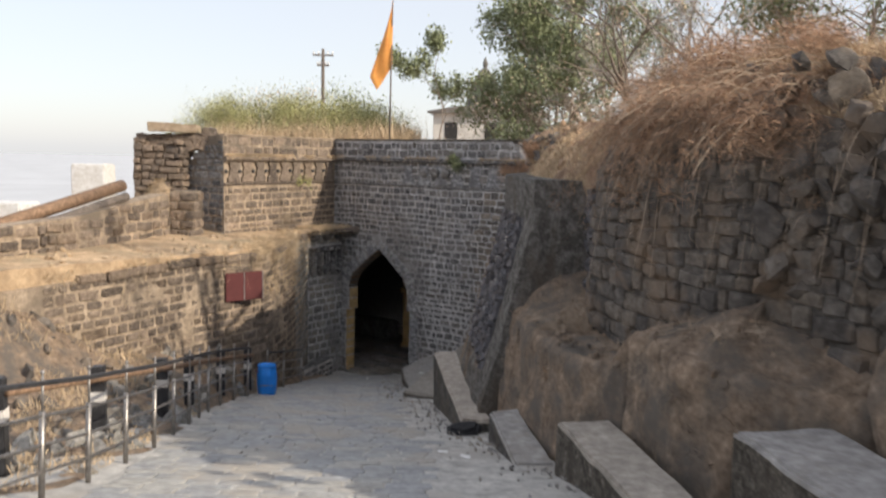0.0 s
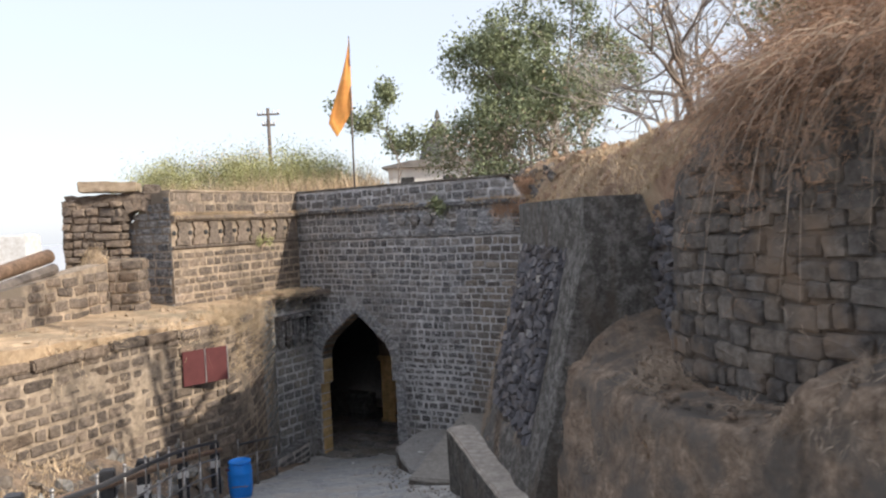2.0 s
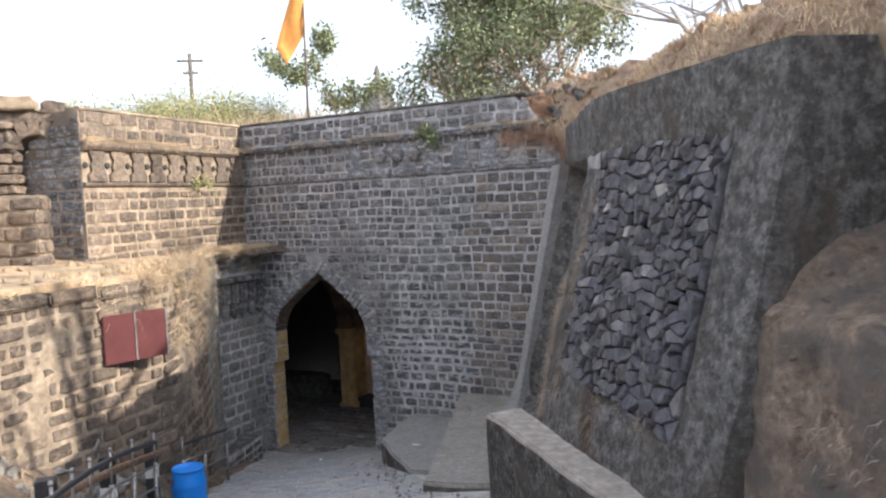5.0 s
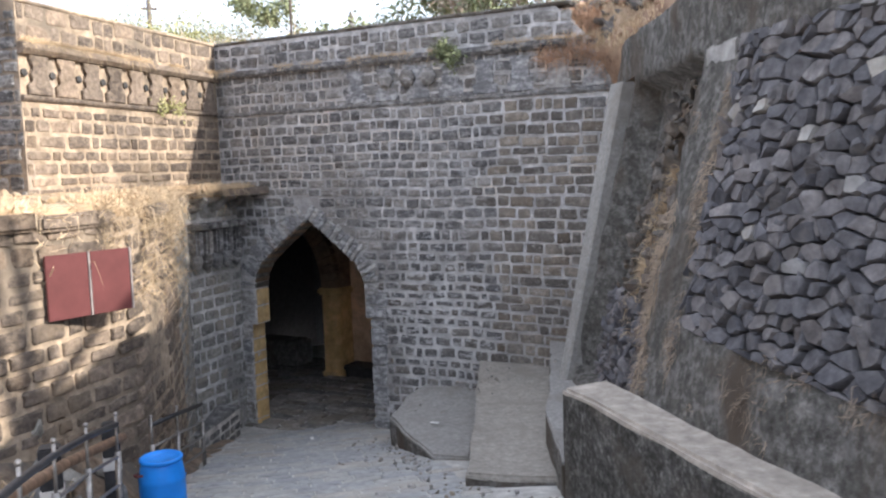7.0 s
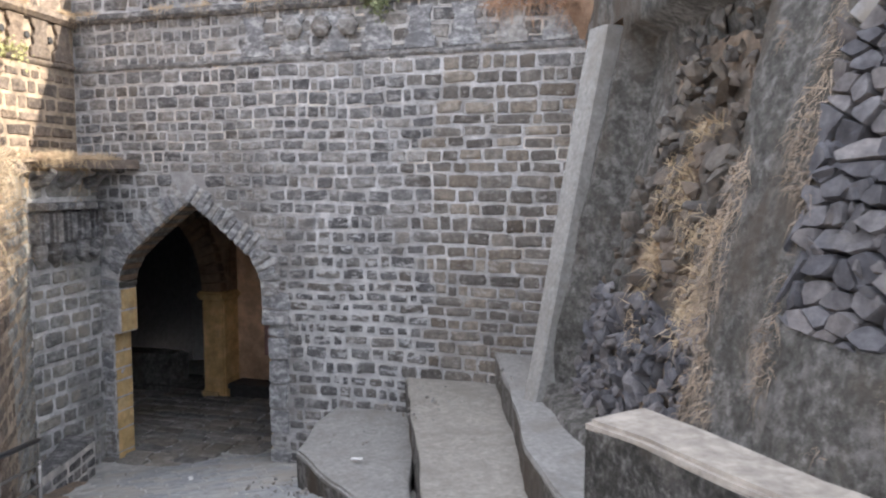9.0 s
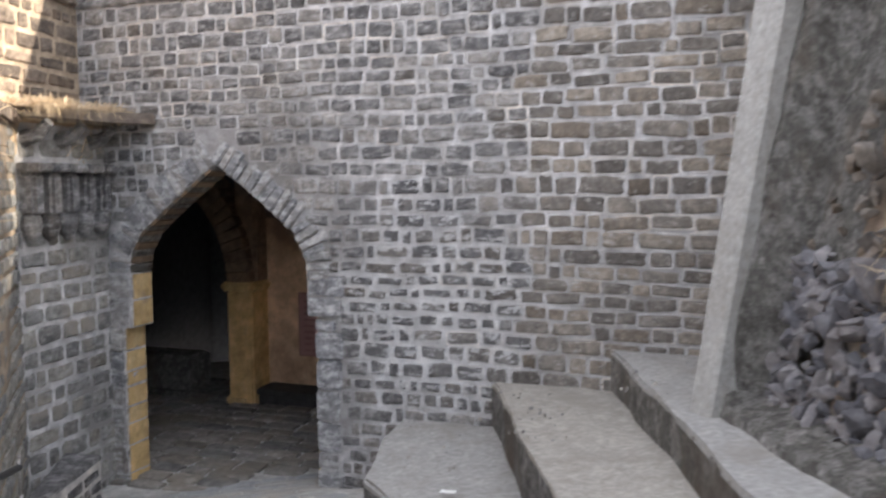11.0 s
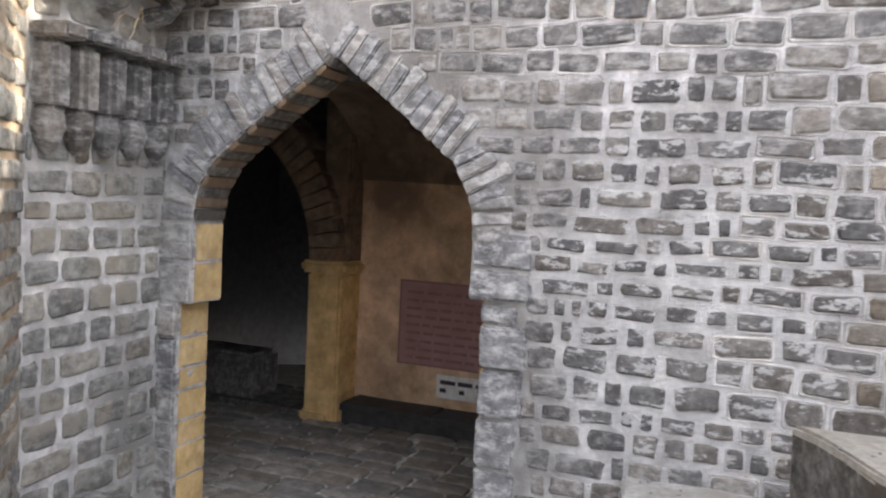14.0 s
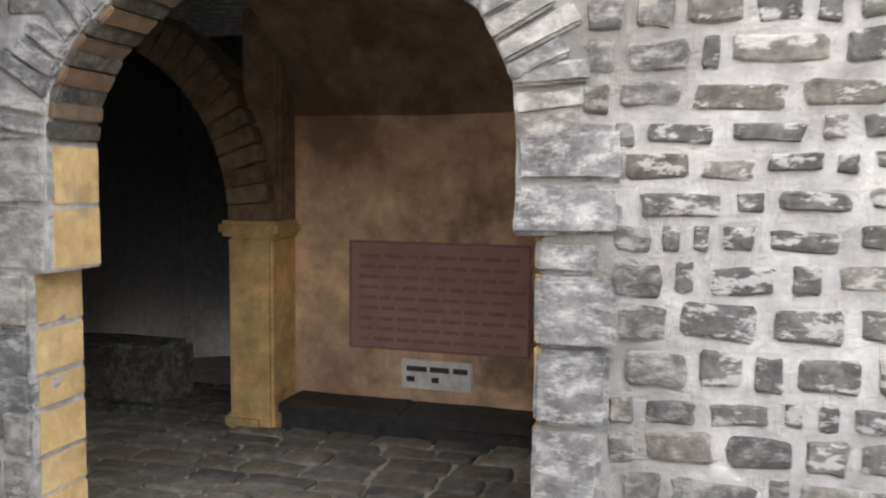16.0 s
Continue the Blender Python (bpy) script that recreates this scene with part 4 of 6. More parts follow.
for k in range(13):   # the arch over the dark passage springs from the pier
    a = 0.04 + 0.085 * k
    part("voussoir", from_bm("voussoir", box_bm(-0.2, -0.13, -0.078, 0.22, 0.42, 0.078, 0.012, 0.008, 0, k), BROWN_PLASTER), pier, m=pose(0.04 - 2.0 * (1 - math.cos(a)), 0, -2.9 + 2.0 * math.sin(a), 0, -math.degrees(a), 0))
rows = []
for k in range(8):   # brick vault that closes over the bench wall
    a = 0.2 * k
    rows.append((4.11 - 1.6 * (1 - math.cos(a)), -1.95 + 1.1 * math.sin(a)))
verts = [(*gate_xy(s, v), z) for v, z in rows for s in (-3.15, 2.1)]
# darker than the wall below: the upper chamber's falling light is in the colour
setting("vault", data("vault", verts, [(2 * k, 2 * k + 1, 2 * k + 3, 2 * k + 2) for k in range(7)], BROWN_AND_DIM), "vault over the gate chamber, dimness in its brown colour", "vault")
bench = tagged(new("stone_bench", from_bm("stone_bench", slab_bm(gate_quad(-3.05, 1.8, 3.66, 4.1), -5.3, lambda x, y: -4.69, 0.03, 0.015, 3), SOOT_AND_SHADE)), "blackened stone bench along the gate chamber wall", "bench")
for k in range(4):
    part("seat_slab", from_bm("seat_slab", slab_bm(gate_quad(-3.05 + 1.2 * k, -1.86 + 1.2 * k, 3.6, 4.095), -4.7, -4.6, 0.02, 0.012, 2, k), SOOT_AND_SHADE), bench)
tagged(new("stone_block", from_bm("stone_block", slab_bm(gate_quad(-6.2, -4.55, 3.9, 4.5), -5.5, -4.25, 0.05, 0.03, 3, 3), PLASTER)), "rough grey stone block in the dark passage", "block")
tagged(new("passage_step", from_bm("passage_step", slab_bm(gate_quad(-6.5, -3.4, 3.7, 4.6), -5.5, -4.82, 0.04, 0.02, 2, 5), PLASTER)), "low grey step in the dark passage", "step")


def board(name, s0, s1, z0, z1, v, mat, label, category, edge=None):
    ob = root(name, label, category, (*gate_xy((s0 + s1) / 2, v), (z0 + z1) / 2), math.degrees(math.atan2(GATE_U.y, GATE_U.x)))
    w, h = (s1 - s0) / 2, (z1 - z0) / 2
    part("board", from_bm("board", box_bm(-w, -0.012, -h, w, 0.012, h, 0.004), mat), ob)
    if edge:
        for x0, x1, y0, y1 in ((-w, w, h - 0.02, h), (-w, w, -h, -h + 0.02), (-w, -w + 0.02, -h + 0.02, h - 0.02), (w - 0.02, w, -h + 0.02, h - 0.02)):
            part("border", from_bm("border", box_bm(x0, -0.016, y0, x1, -0.012, y1, 0), edge), ob)
    return ob, w, h


notice, w, h = board("painted_notice", -2.52, -0.75, -4.12, -3.08, 4.075, PANEL, "faded red painted notice panel with rows of illegible writing", "notice", FADED_INK)
rr = random.Random(2)
for k in range(9):
    x = -w + 0.1
    while x < w - 0.15:
        d = rr.uniform(0.08, 0.22)
        part("line_of_writing", from_bm("line_of_writing", box_bm(x, -0.015, h - 0.16 - k * 0.1, min(x + d, w - 0.05), -0.0125, h - 0.125 - k * 0.1, 0), FADED_INK), notice)
        x += d + 0.04
label, w, h = board("paper_label", -1.98, -1.28, -4.48, -4.2, 4.07, WHITE_PAINT, "small white label with dark illegible handwriting", "label")
for k, (x0, x1, z) in enumerate(((-0.3, -0.1, 0.03), (-0.07, 0.12, 0.03), (0.16, 0.3, 0.03), (-0.3, -0.22, -0.07), (-0.05, 0.02, -0.07))):
    part("line_of_writing", from_bm("line_of_writing", box_bm(x0, -0.016, z, x1, -0.0125, z + 0.05, 0), INK), label)

# ---- arch ring and jambs of the gate ----
ring = []
for a, b in zip(HEAD, HEAD[1:]):
    ring += [(a[0] + (b[0] - a[0]) * t, a[1] + (b[1] - a[1]) * t, b[0] - a[0], b[1] - a[1]) for t in np.arange(0, 1, 0.1 / math.dist(a, b))]
rr = random.Random(4)
turn_u = math.degrees(math.atan2(GATE_U.y, GATE_U.x))
for i, (s, z, ds, dz) in enumerate(ring):
    n = Vector((-dz, ds)).normalized()
    d = 0.29 + rr.uniform(-0.05, 0.05)
    ang = math.degrees(math.atan2(n.y, n.x))
    m = Matrix.Translation((*gate_xy(s, -0.012), z)) @ pose(0, 0, 0, 0, 0, turn_u) @ pose(0, 0, 0, 0, -ang, 0)
    w = 0.047 + rr.uniform(-0.008, 0.006)
    part("voussoir", from_bm("voussoir", box_bm(0.0, -0.012 + rr.uniform(-0.012, 0.006), -w, d, 0.36, w, 0.014, 0.013, 1, i), LIMED), gate_wall, m=m)
    if s < -1.2:   # banded soffit under the left half of the arch
        part("soffit_stone", from_bm("soffit_stone", box_bm(-0.035, 0.02, -w, 0.012, 0.37, w, 0.008, 0.005, 0, i + 90), BROWN_AND_DIM if i % 2 else PLASTER), gate_wall, m=m)
for side in (0, 1):
    z = -4.95
    while z < -2.3:
        hgt = min(rr.uniform(0.17, 0.34), -2.28 - z)
        brk = -2.72 if side else -2.97   # the springing, where the jamb steps in
        if z < brk - 0.02 and z + hgt > brk - 0.1:
            hgt = brk - z
        low = z + hgt / 2 < -2.95
        if side:
            s0, s1 = (0.0 if z + hgt / 2 < -2.72 else -0.09), 0.27 + rr.uniform(-0.03, 0.07)
            mats = LIMED
        else:
            s0, s1 = -2.72, (-2.5 if low else -2.38)
            mats = LIMED
        w = (s1 - s0) / 2
        part("jamb_stone", from_bm("jamb_stone", box_bm(-w, -0.02, -hgt / 2 + 0.006, w, 0.25, hgt / 2 - 0.004, 0.02, 0.016, 2, z * 7), mats), gate_wall, m=Matrix.Translation((*gate_xy((s0 + s1) / 2, 0), z + hgt / 2)) @ pose(0, 0, 0, 0, 0, turn_u))
        # limewashed inner reveal
        e = (0.0 if z + hgt / 2 < -2.72 else -0.09) if side else s1
        q = 0.025
        part("reveal_stone", from_bm("reveal_stone", box_bm(-q, 0.03, -hgt / 2 + 0.006, q, 0.37, hgt / 2 - 0.006, 0.01, 0.006, 0, z * 5), OCHRE), gate_wall, "ochre limewashed reveal stone", Matrix.Translation((*gate_xy(e + (-q * 0.7 if not side else q * 0.7), 0), z + hgt / 2)) @ pose(0, 0, 0, 0, 0, turn_u))
        z += hgt


def plate_bm(outline, y0, y1, bevel=0.0):
    bm = bmesh.new()
    a, b = [bm.verts.new((x, y0, z)) for x, z in outline], [bm.verts.new((x, y1, z)) for x, z in outline]
    bm.faces.new(a)
    f = bm.faces.new(b[::-1])
    n = len(outline)
    for k in range(n):
        bm.faces.new((a[k], a[(k + 1) % n], b[(k + 1) % n], b[k]))
    if bevel:
        bmesh.ops.bevel(bm, geom=list(f.edges), offset=bevel, segments=1, affect="EDGES")
    return bm


# carved merlon frieze under the cornices
MERLON = [(-0.2, 0.0), (0.2, 0.0), (0.2, 0.12), (0.12, 0.18), (0.15, 0.26), (0.1, 0.36), (0.16, 0.44), (0.16, 0.5), (-0.16, 0.5), (-0.16, 0.44), (-0.1, 0.36), (-0.15, 0.26), (-0.12, 0.18), (-0.2, 0.12)]
merlon_me = from_bm("merlon", plate_bm(MERLON, -0.03, 0.055, 0.015), SUNNED)
merlon_dark = from_bm("merlon", plate_bm(MERLON, -0.03, 0.025, 0.01), LIMED)
# solid black disc: its colour gives the shade of a drilled hole
hole_me = from_bm("hole", lathe_bm([(0.045, 0.0), (0.05, 0.03), (0.03, 0.035)], 12), SOOT_AND_SHADE)
for k in range(9):
    m = wing_line.frame_at(0.3 + k * 0.48, 0.755)
    mer = part("merlon", merlon_me, wing_wall, m=m)
    part("hole", hole_me, mer, "black disc for the shade in a drilled hole", pose(0.24, 0.0, 0.27, -90, 0, 0))
for k in range(8):
    part("merlon", merlon_dark, gate_wall, m=gate_line.frame_at(2.9 + k * 0.56, 0.74))
for s in (0.47, 0.86, 1.22):
    part("boss", from_bm("boss", lathe_bm([(0.14, 0), (0.14, 0.05), (0.09, 0.075), (0.05, 0.08)], 6), BASALT), gate_wall, "carved hexagonal boss", gate_line.frame_at(s + 3.0, 1.06, 0.03) @ pose(0, 0, 0, -90, 0, 0))

# ---- sign on the retaining wall ----
def wall_s(y):
    return between(y, left_line.p[:, 1], left_line.d)


sign = root("sign_board", "two plain maroon metal sign panels on the retaining wall", "sign")
sign.matrix_basis = left_line.frame_at(wall_s(17.0), -1.27, 0.18) @ pose(0, 0, 0, 0, 0, -21) @ Matrix.Diagonal((1.03, 1, 0.95, 1))
for k in (-1, 1):
    p = part("panel", from_bm("panel", box_bm(k * 0.205 - 0.195, 0, -0.31, k * 0.205 + 0.195, 0.025, 0.31, 0.006), RED), sign)
part("edge_strip", from_bm("edge_strip", box_bm(-0.0095, 0.002, -0.31, 0.0095, 0.032, 0.31, 0.003), PALE_METAL), sign, "pale bare metal strip")
part("edge_strip", from_bm("edge_strip", box_bm(-0.42, 0.002, -0.31, -0.401, 0.03, 0.31, 0.003), PALE_METAL), sign, "pale bare metal strip")

# ---- plinth by the gate ----
plinth_line = Line([(-3.62, 21.3), (-3.06, 22.8)], 1)
plinth = tagged(new("plinth", from_bm("plinth", slab_bm([(-3.62, 21.3), (-3.06, 22.8), (-3.4, 23.0), (-3.69, 21.4)], -5.2, -4.2, 0.02, 0.01, 2), RIDGE)), "low dark stone plinth at the foot of the wall", "plinth")
lay(plinth, "stone", STONES, BASALT, courses(plinth_line, lambda s: ramp_z(21.3 + s) - 0.1, lambda s: -4.2, 0.16, 0.3, 0.03, 0.016, None, 31))
part("cap", from_bm("cap", slab_bm([(-3.63, 21.28), (-3.05, 22.81), (-3.42, 23.02), (-3.7, 21.4)], -4.24, -4.19, 0.012, 0.008, 2), BASALT), plinth)

# ---- railing along the ramp ----
def railing(points, label, spindle=True, high=0.95, group="ramp railing"):
    """A railing through ground points: posts, a top rail and two lower rails."""
    ob = root("railing", label, "railing", group=group)
    for x, y in points:
        z = ramp_z(y)
        lean = 0.1
        part("post", from_bm("post", tube_bm([(x, y, z - 0.1), (x, y + lean * 0.7, z + high * 0.74)], 0.026, 12), STEEL, True), ob)
        part("spindle", from_bm("spindle", tube_bm([(x, y + lean * 0.7, z + high * 0.7), (x, y + lean, z + high + 0.06)], 0.012, 8), STEEL, True), ob)
        part("finial", from_bm("finial", lathe_bm([(0.006, -0.02), (0.018, -0.01), (0.02, 0.0), (0.012, 0.015)], 10), STEEL, True), ob, m=pose(x, y + lean, z + high + 0.07))
    for hgt, rad, name, mat in ((0.98, 0.024, "top_rail", BLACK_PAINT), (0.7, 0.014, "rail", STEEL), (0.45, 0.014, "rail", STEEL), (0.22, 0.014, "rail", STEEL)):
        part(name, from_bm(name, tube_bm([(x, y + 0.1 * hgt, ramp_z(y) + high * hgt) for x, y in points], rad, 10), mat, True), ob)
    return ob


railing([(-3.3, 4.6), (-3.25, 5.5), (-3.22, 6.4), (-3.17, 7.15), (-3.24, 8.2), (-3.3, 9.2), (-3.44, 10.3), (-3.58, 11.4), (-3.68, 12.2), (-3.77, 13.0), (-3.85, 14.0), (-3.87, 15.0), (-3.82, 15.9)], "tubular steel railing with a black top rail beside the ramp")
railing([(-3.72, 17.2), (-3.6, 18.4), (-3.43, 19.75)], "short dark steel railing below the retaining wall", high=0.8)

# banded bollards with a rusty pipe rail behind the railing
pipe_pts = []
for k, (x, y) in enumerate(((-4.1, 7.4), (-4.05, 9.5), (-4.05, 11.7), (-4.1, 13.1), (-4.1, 15.0), (-3.98, 16.6))):
    z = bank_left(x, y) - 0.1
    top = ramp_z(y) + 0.92
    post = root("bollard", "black and white banded square concrete bollard", "bollard", (x, y, 0), 10, "banded bollards")
    part("post", from_bm("post", box_bm(-0.075, -0.075, z, 0.075, 0.075, top, 0.012, 0.004, 1, k), BLACK_PAINT), post)
    for q in (0.3,):
        part("band", from_bm("band", box_bm(-0.079, -0.079, top - q - 0.12, 0.079, 0.079, top - q, 0.004), LIMEWASH), post, "white painted band")
    pipe_pts.append((x + 0.1, y, top - 0.14))
tagged(new("pipe_rail", from_bm("pipe_rail", tube_bm(pipe_pts, 0.04, 12), RUST, True)), "rusty brown pipe rail fixed to the bollards", "rail")

# ---- blue drum ----
drum = root("plastic_drum", "blue plastic drum with a lid and red handle", "barrel", (-3.52, 16.3, ramp_z(16.3) - 0.01))
prof = [(0.155, 0.0), (0.175, 0.02), (0.19, 0.12), (0.196, 0.2), (0.202, 0.22), (0.196, 0.24), (0.2, 0.32), (0.197, 0.4), (0.203, 0.42), (0.195, 0.44), (0.186, 0.52), (0.172, 0.565), (0.165, 0.575)]
part("body", from_bm("body", lathe_bm(prof), BLUE, True), drum)
part("lid", from_bm("lid", lathe_bm([(0.18, 0.575), (0.186, 0.58), (0.186, 0.605), (0.178, 0.612), (0.16, 0.612), (0.155, 0.6), (0.05, 0.602)]), BLUE, True), drum)
part("handle", from_bm("handle", tube_bm([(-0.18, -0.09, 0.5), (-0.215, -0.11, 0.5), (-0.2, -0.15, 0.5), (-0.14, -0.15, 0.5)], 0.012, 8), RED, True), drum, "red plastic handle")
part("strap", from_bm("strap", tube_bm([(0.2 * math.cos(a), 0.2 * math.sin(a), 0.22 + 0.01 * math.sin(3 * a)) for a in np.arange(-2.2, -0.7, 0.2)], 0.008, 6), RUST), drum, "worn brown strap")

# ---- terrace things ----
pier_top = 0.57
parapet_line = Line([(-8.1, 11.5), (-7.1, 15.0), (-6.34, 19.0)], 1)
parapet = setting("parapet", wall_data("parapet", parapet_line, lambda s: -0.9, lambda s: between(s, (0, 4, 7.6), (0.1, 0.2, 0.5)), 0.45, MORTAR_OLD, wob=0.06), "low brown stone parapet along the terrace", "parapet")
end_pier = tagged(new("stone_pier", from_bm("stone_pier", box_bm(-6.34, 19.0, -0.9, -5.76, 19.6, pier_top, 0.02, 0.02, 2), MORTAR_OLD)), "square brown stone pier at the end of the parapet", "pier")
lay(end_pier, "stone", STONES, SUNNED, courses(Line([(-6.34, 18.99), (-5.76, 18.99), (-5.74, 19.6)], 1), lambda s: -0.5, lambda s: 0.55, 0.2, 0.3, 0.02, 0.025, None, 41))
# ruined gateway beside the bastion
ruin = setting("ruin", from_bm("ruin", box_bm(-7.65, 20.35, -1.2, -6.46, 21.2, 1.88, 0.08, 0.12, 5, 6), SUNNED), "ruined stub of a brown stone gateway", "ruin")
ruin_line = Line([(-7.65, 20.34), (-6.45, 20.34), (-6.42, 21.1)], 1)
lay(ruin, "stone", STONES, SUNNED, courses(ruin_line, lambda s: -0.6, lambda s: 1.9 - 0.2 * abs(math.sin(3 * s)), 0.17, 0.34, 0.012, 0.07, None, 43, rough=0.5, wave=0.05))
rr = random.Random(12)
for k in range(7):   # the low arch that still ties the stub to the bastion
    a = math.pi * (0.06 + 0.88 * k / 6)
    part("arch_stone", from_bm("arch_stone", box_bm(-0.09, -0.3, -0.13, 0.09, 0.3, 0.13, 0.02, 0.03, 2, k), SUNNED), ruin, m=pose(-6.1 - 0.42 * math.cos(a), 20.62, 1.3 + 0.36 * math.sin(a), 0, math.degrees(a) - 90, rr.uniform(-4, 4)))
part("crown", from_bm("crown", box_bm(-6.75, 20.36, 1.7, -5.62, 20.95, 1.93, 0.05, 0.05, 3, 8), SUNNED), ruin, "broken masonry over the arch")
part("cap_slab", from_bm("cap_slab", box_bm(-0.6, -0.4, -0.11, 0.56, 0.4, 0.11, 0.02, 0.03, 3, 2), DUST), ruin, "flat stone slab lying on top", pose(-6.7, 20.6, 2.05, 0, 2, 8))
part("cap_stone", from_bm("cap_stone", box_bm(-0.17, -0.2, -0.1, 0.18, 0.2, 0.1, 0.03, 0.05, 2, 5), SUNNED), ruin, m=pose(-5.85, 20.55, 1.98, 5, 8, 10))
def mound_z(x, y):
    return -0.75 + 1.65 * math.exp(-((x + 7.0) / 0.62) ** 2 - ((y - 20.45) / 0.62) ** 2)


setting("mound", sheet("mound", steps(-8.2, -5.7, 0.07), steps(19.0, 21.0, 0.07), mound_z, DUST, 0.06, 2.5), "earth mound with dry grass against the ruin", "bank")
q = random.Random(71)
blades("mound_grass", [((x, y, mound_z(x, y)), (0.3, -0.5, 0.6)) for x, y in ((q.uniform(-7.6, -6.3), q.uniform(19.4, 20.4)) for _ in range(3800)) if noise.noise(Vector((x * 3, y * 3, 4))) > -0.15], STRAW, 0.2, 0.004, 0.5, 72, 0.7, None, "dry grass on the mound below the ruin")
for x, y, z, w, d, h, what in ((-8.5, 20.0, 0.3, 0.8, 0.7, 0.85, "pale concrete block behind the ruin"), (-8.55, 15.9, -0.5, 1.1, 0.8, 0.95, "large pale concrete block on the terrace")):
    tagged(new("concrete_block", from_bm("concrete_block", box_bm(x - w / 2, y - d / 2, z - 0.6, x + w / 2, y + d / 2, z + h, 0.03, 0.02, 2, x), WHITE_PAINT)), what, "block", "terrace blocks")
tagged(new("pipe", from_bm("pipe", tube_bm([(-7.0, 17.9, 0.72), (-7.5, 16.2, 0.4), (-8.3, 13.6, -0.1)], 0.13, 16), RUST, True)), "large rusty pipe lying along the parapet", "pipe")
tagged(new("timber", from_bm("timber", tube_bm([(-6.8, 17.6, 0.5), (-7.35, 15.4, 0.12), (-8.2, 12.8, -0.35)], 0.1, 8), WOOD)), "weathered timber pole beside the pipe", "timber")

# ---- flag, power pole, buildings ----
flag = root("flag", "saffron pennant on a thin pole behind the parapet", "flag", (-1.75, 26.0, 1.2))
part("pole", from_bm("pole", tube_bm([(0, 0, 0), (0.02, 0, 2.5), (0.06, 0, 5.1)], 0.022, 8, taper=[0.03, 0.025, 0.015]), WOOD, True), flag)
verts, faces = [], []
for i in range(15):
    t = i / 14
    z = 5.05 - 2.0 * t
    wide = 0.85 * (t ** 1.2) if t < 0.85 else 0.85 * (0.85 ** 1.2) * (1 - (t - 0.85) * 2.2)
    for j in range(7):
        q = j / 6
        verts.append((0.06 - wide * q, 0.09 * math.sin(6 * q + 4 * t) * q + 0.05 * math.sin(9 * t), z - 0.75 * q * t))
for i in range(14):
    faces += [(i * 7 + j, i * 7 + j + 1, (i + 1) * 7 + j + 1, (i + 1) * 7 + j) for j in range(6)]
cloth = part("cloth", data("cloth", verts, faces, SAFFRON, True), flag, "rippling saffron cloth")
mod = cloth.modifiers.new("thickness", "SOLIDIFY")
mod.thickness = 0.006

pole = root("power_pole", "grey power pole with two short crossarms", "pole", (-6.2, 42.0, 1.2))
part("shaft", from_bm("shaft", tube_bm([(0, 0, 0), (0, 0, 5.5)], 0.09, 10, taper=[0.11, 0.075]), WOOD, True), pole)
for z, w in ((5.2, 0.52), (4.7, 0.3)):
    part("crossarm", from_bm("crossarm", box_bm(-w, -0.05, z - 0.04, w, 0.05, z + 0.04, 0.008), WOOD), pole)
    for x in (-w * 0.9, -w * 0.45, w * 0.45, w * 0.9):
        part("insulator", from_bm("insulator", lathe_bm([(0.02, 0), (0.045, 0.04), (0.03, 0.09), (0.04, 0.12), (0.02, 0.15)], 8), WHITE_PAINT), pole, m=pose(x, 0, z + 0.04))

house = root("house", "low whitewashed house with a curved tin roof", "house", (1.9, 45.5, 1.85), -6)
part("wall", from_bm("wall", box_bm(-2.6, 0, -0.5, 3.4, 4, 2.0, 0.03), LIMEWASH), house)
part("roof", from_bm("roof", plate_bm([(-2.9, 2.0), (3.7, 2.0), (3.7, 2.08), (2.2, 2.35), (0.4, 2.45), (-1.4, 2.35), (-2.9, 2.08)], -0.35, 4.3), TIN), house, "weathered tin roof")
for x in (-1.6, 0.6, 2.3):
    win = part("window", from_bm("window", box_bm(x - 0.35, -0.03, 0.6, x + 0.35, 0.02, 1.5, 0.01), SOOT_AND_SHADE), house)
    part("frame", from_bm("frame", box_bm(x - 0.4, -0.05, 0.52, x + 0.4, -0.02, 0.6, 0.005), TIN), win)
shrine = root("shrine_tower", "dark stepped stone shrine spire among trees", "tower", (2.3, 50.0, 1.5))
part("tower", from_bm("tower", lathe_bm([(1.5, 0), (1.5, 1.8), (1.35, 2.4), (1.15, 3.1), (0.9, 3.9), (0.6, 4.6), (0.3, 5.1), (0.1, 5.3)], 8), PLASTER), shrine)
part("finial", from_bm("finial", lathe_bm([(0.05, 5.25), (0.16, 5.45), (0.14, 5.6), (0.03, 5.9)], 10), PLASTER), shrine)


# ---- trees, shrubs and grass ----
def limbs(bm, r, start, way, length, radius, depth, tips, bend=0.35):
    pts, rad = [Vector(start)], [radius]
    w = Vector(way).normalized()
    for k in range(4):
        w = (w + Vector((r.gauss(0, bend * 0.4), r.gauss(0, bend * 0.4), r.gauss(0.05, bend * 0.3)))).normalized()
        pts.append(pts[-1] + w * length / 4)
        rad.append(radius * (1 - 0.16 * (k + 1)))
    tube_bm(pts, radius, 7 if radius > 0.04 else 5 if radius > 0.015 else 3, bm, rad)
    if depth == 0:
        tips += pts[2:]
        return
    for k in range(r.choice((2, 3, 3))):
        a = pts[r.choice((2, 3, 4, 4))]
        d = (w + Vector((r.gauss(0, 0.75), r.gauss(0, 0.75), r.gauss(0.12, 0.5)))).normalized()
        limbs(bm, r, a, d, length * r.uniform(0.6, 0.85), radius * r.uniform(0.45, 0.62), depth - 1, tips, bend)


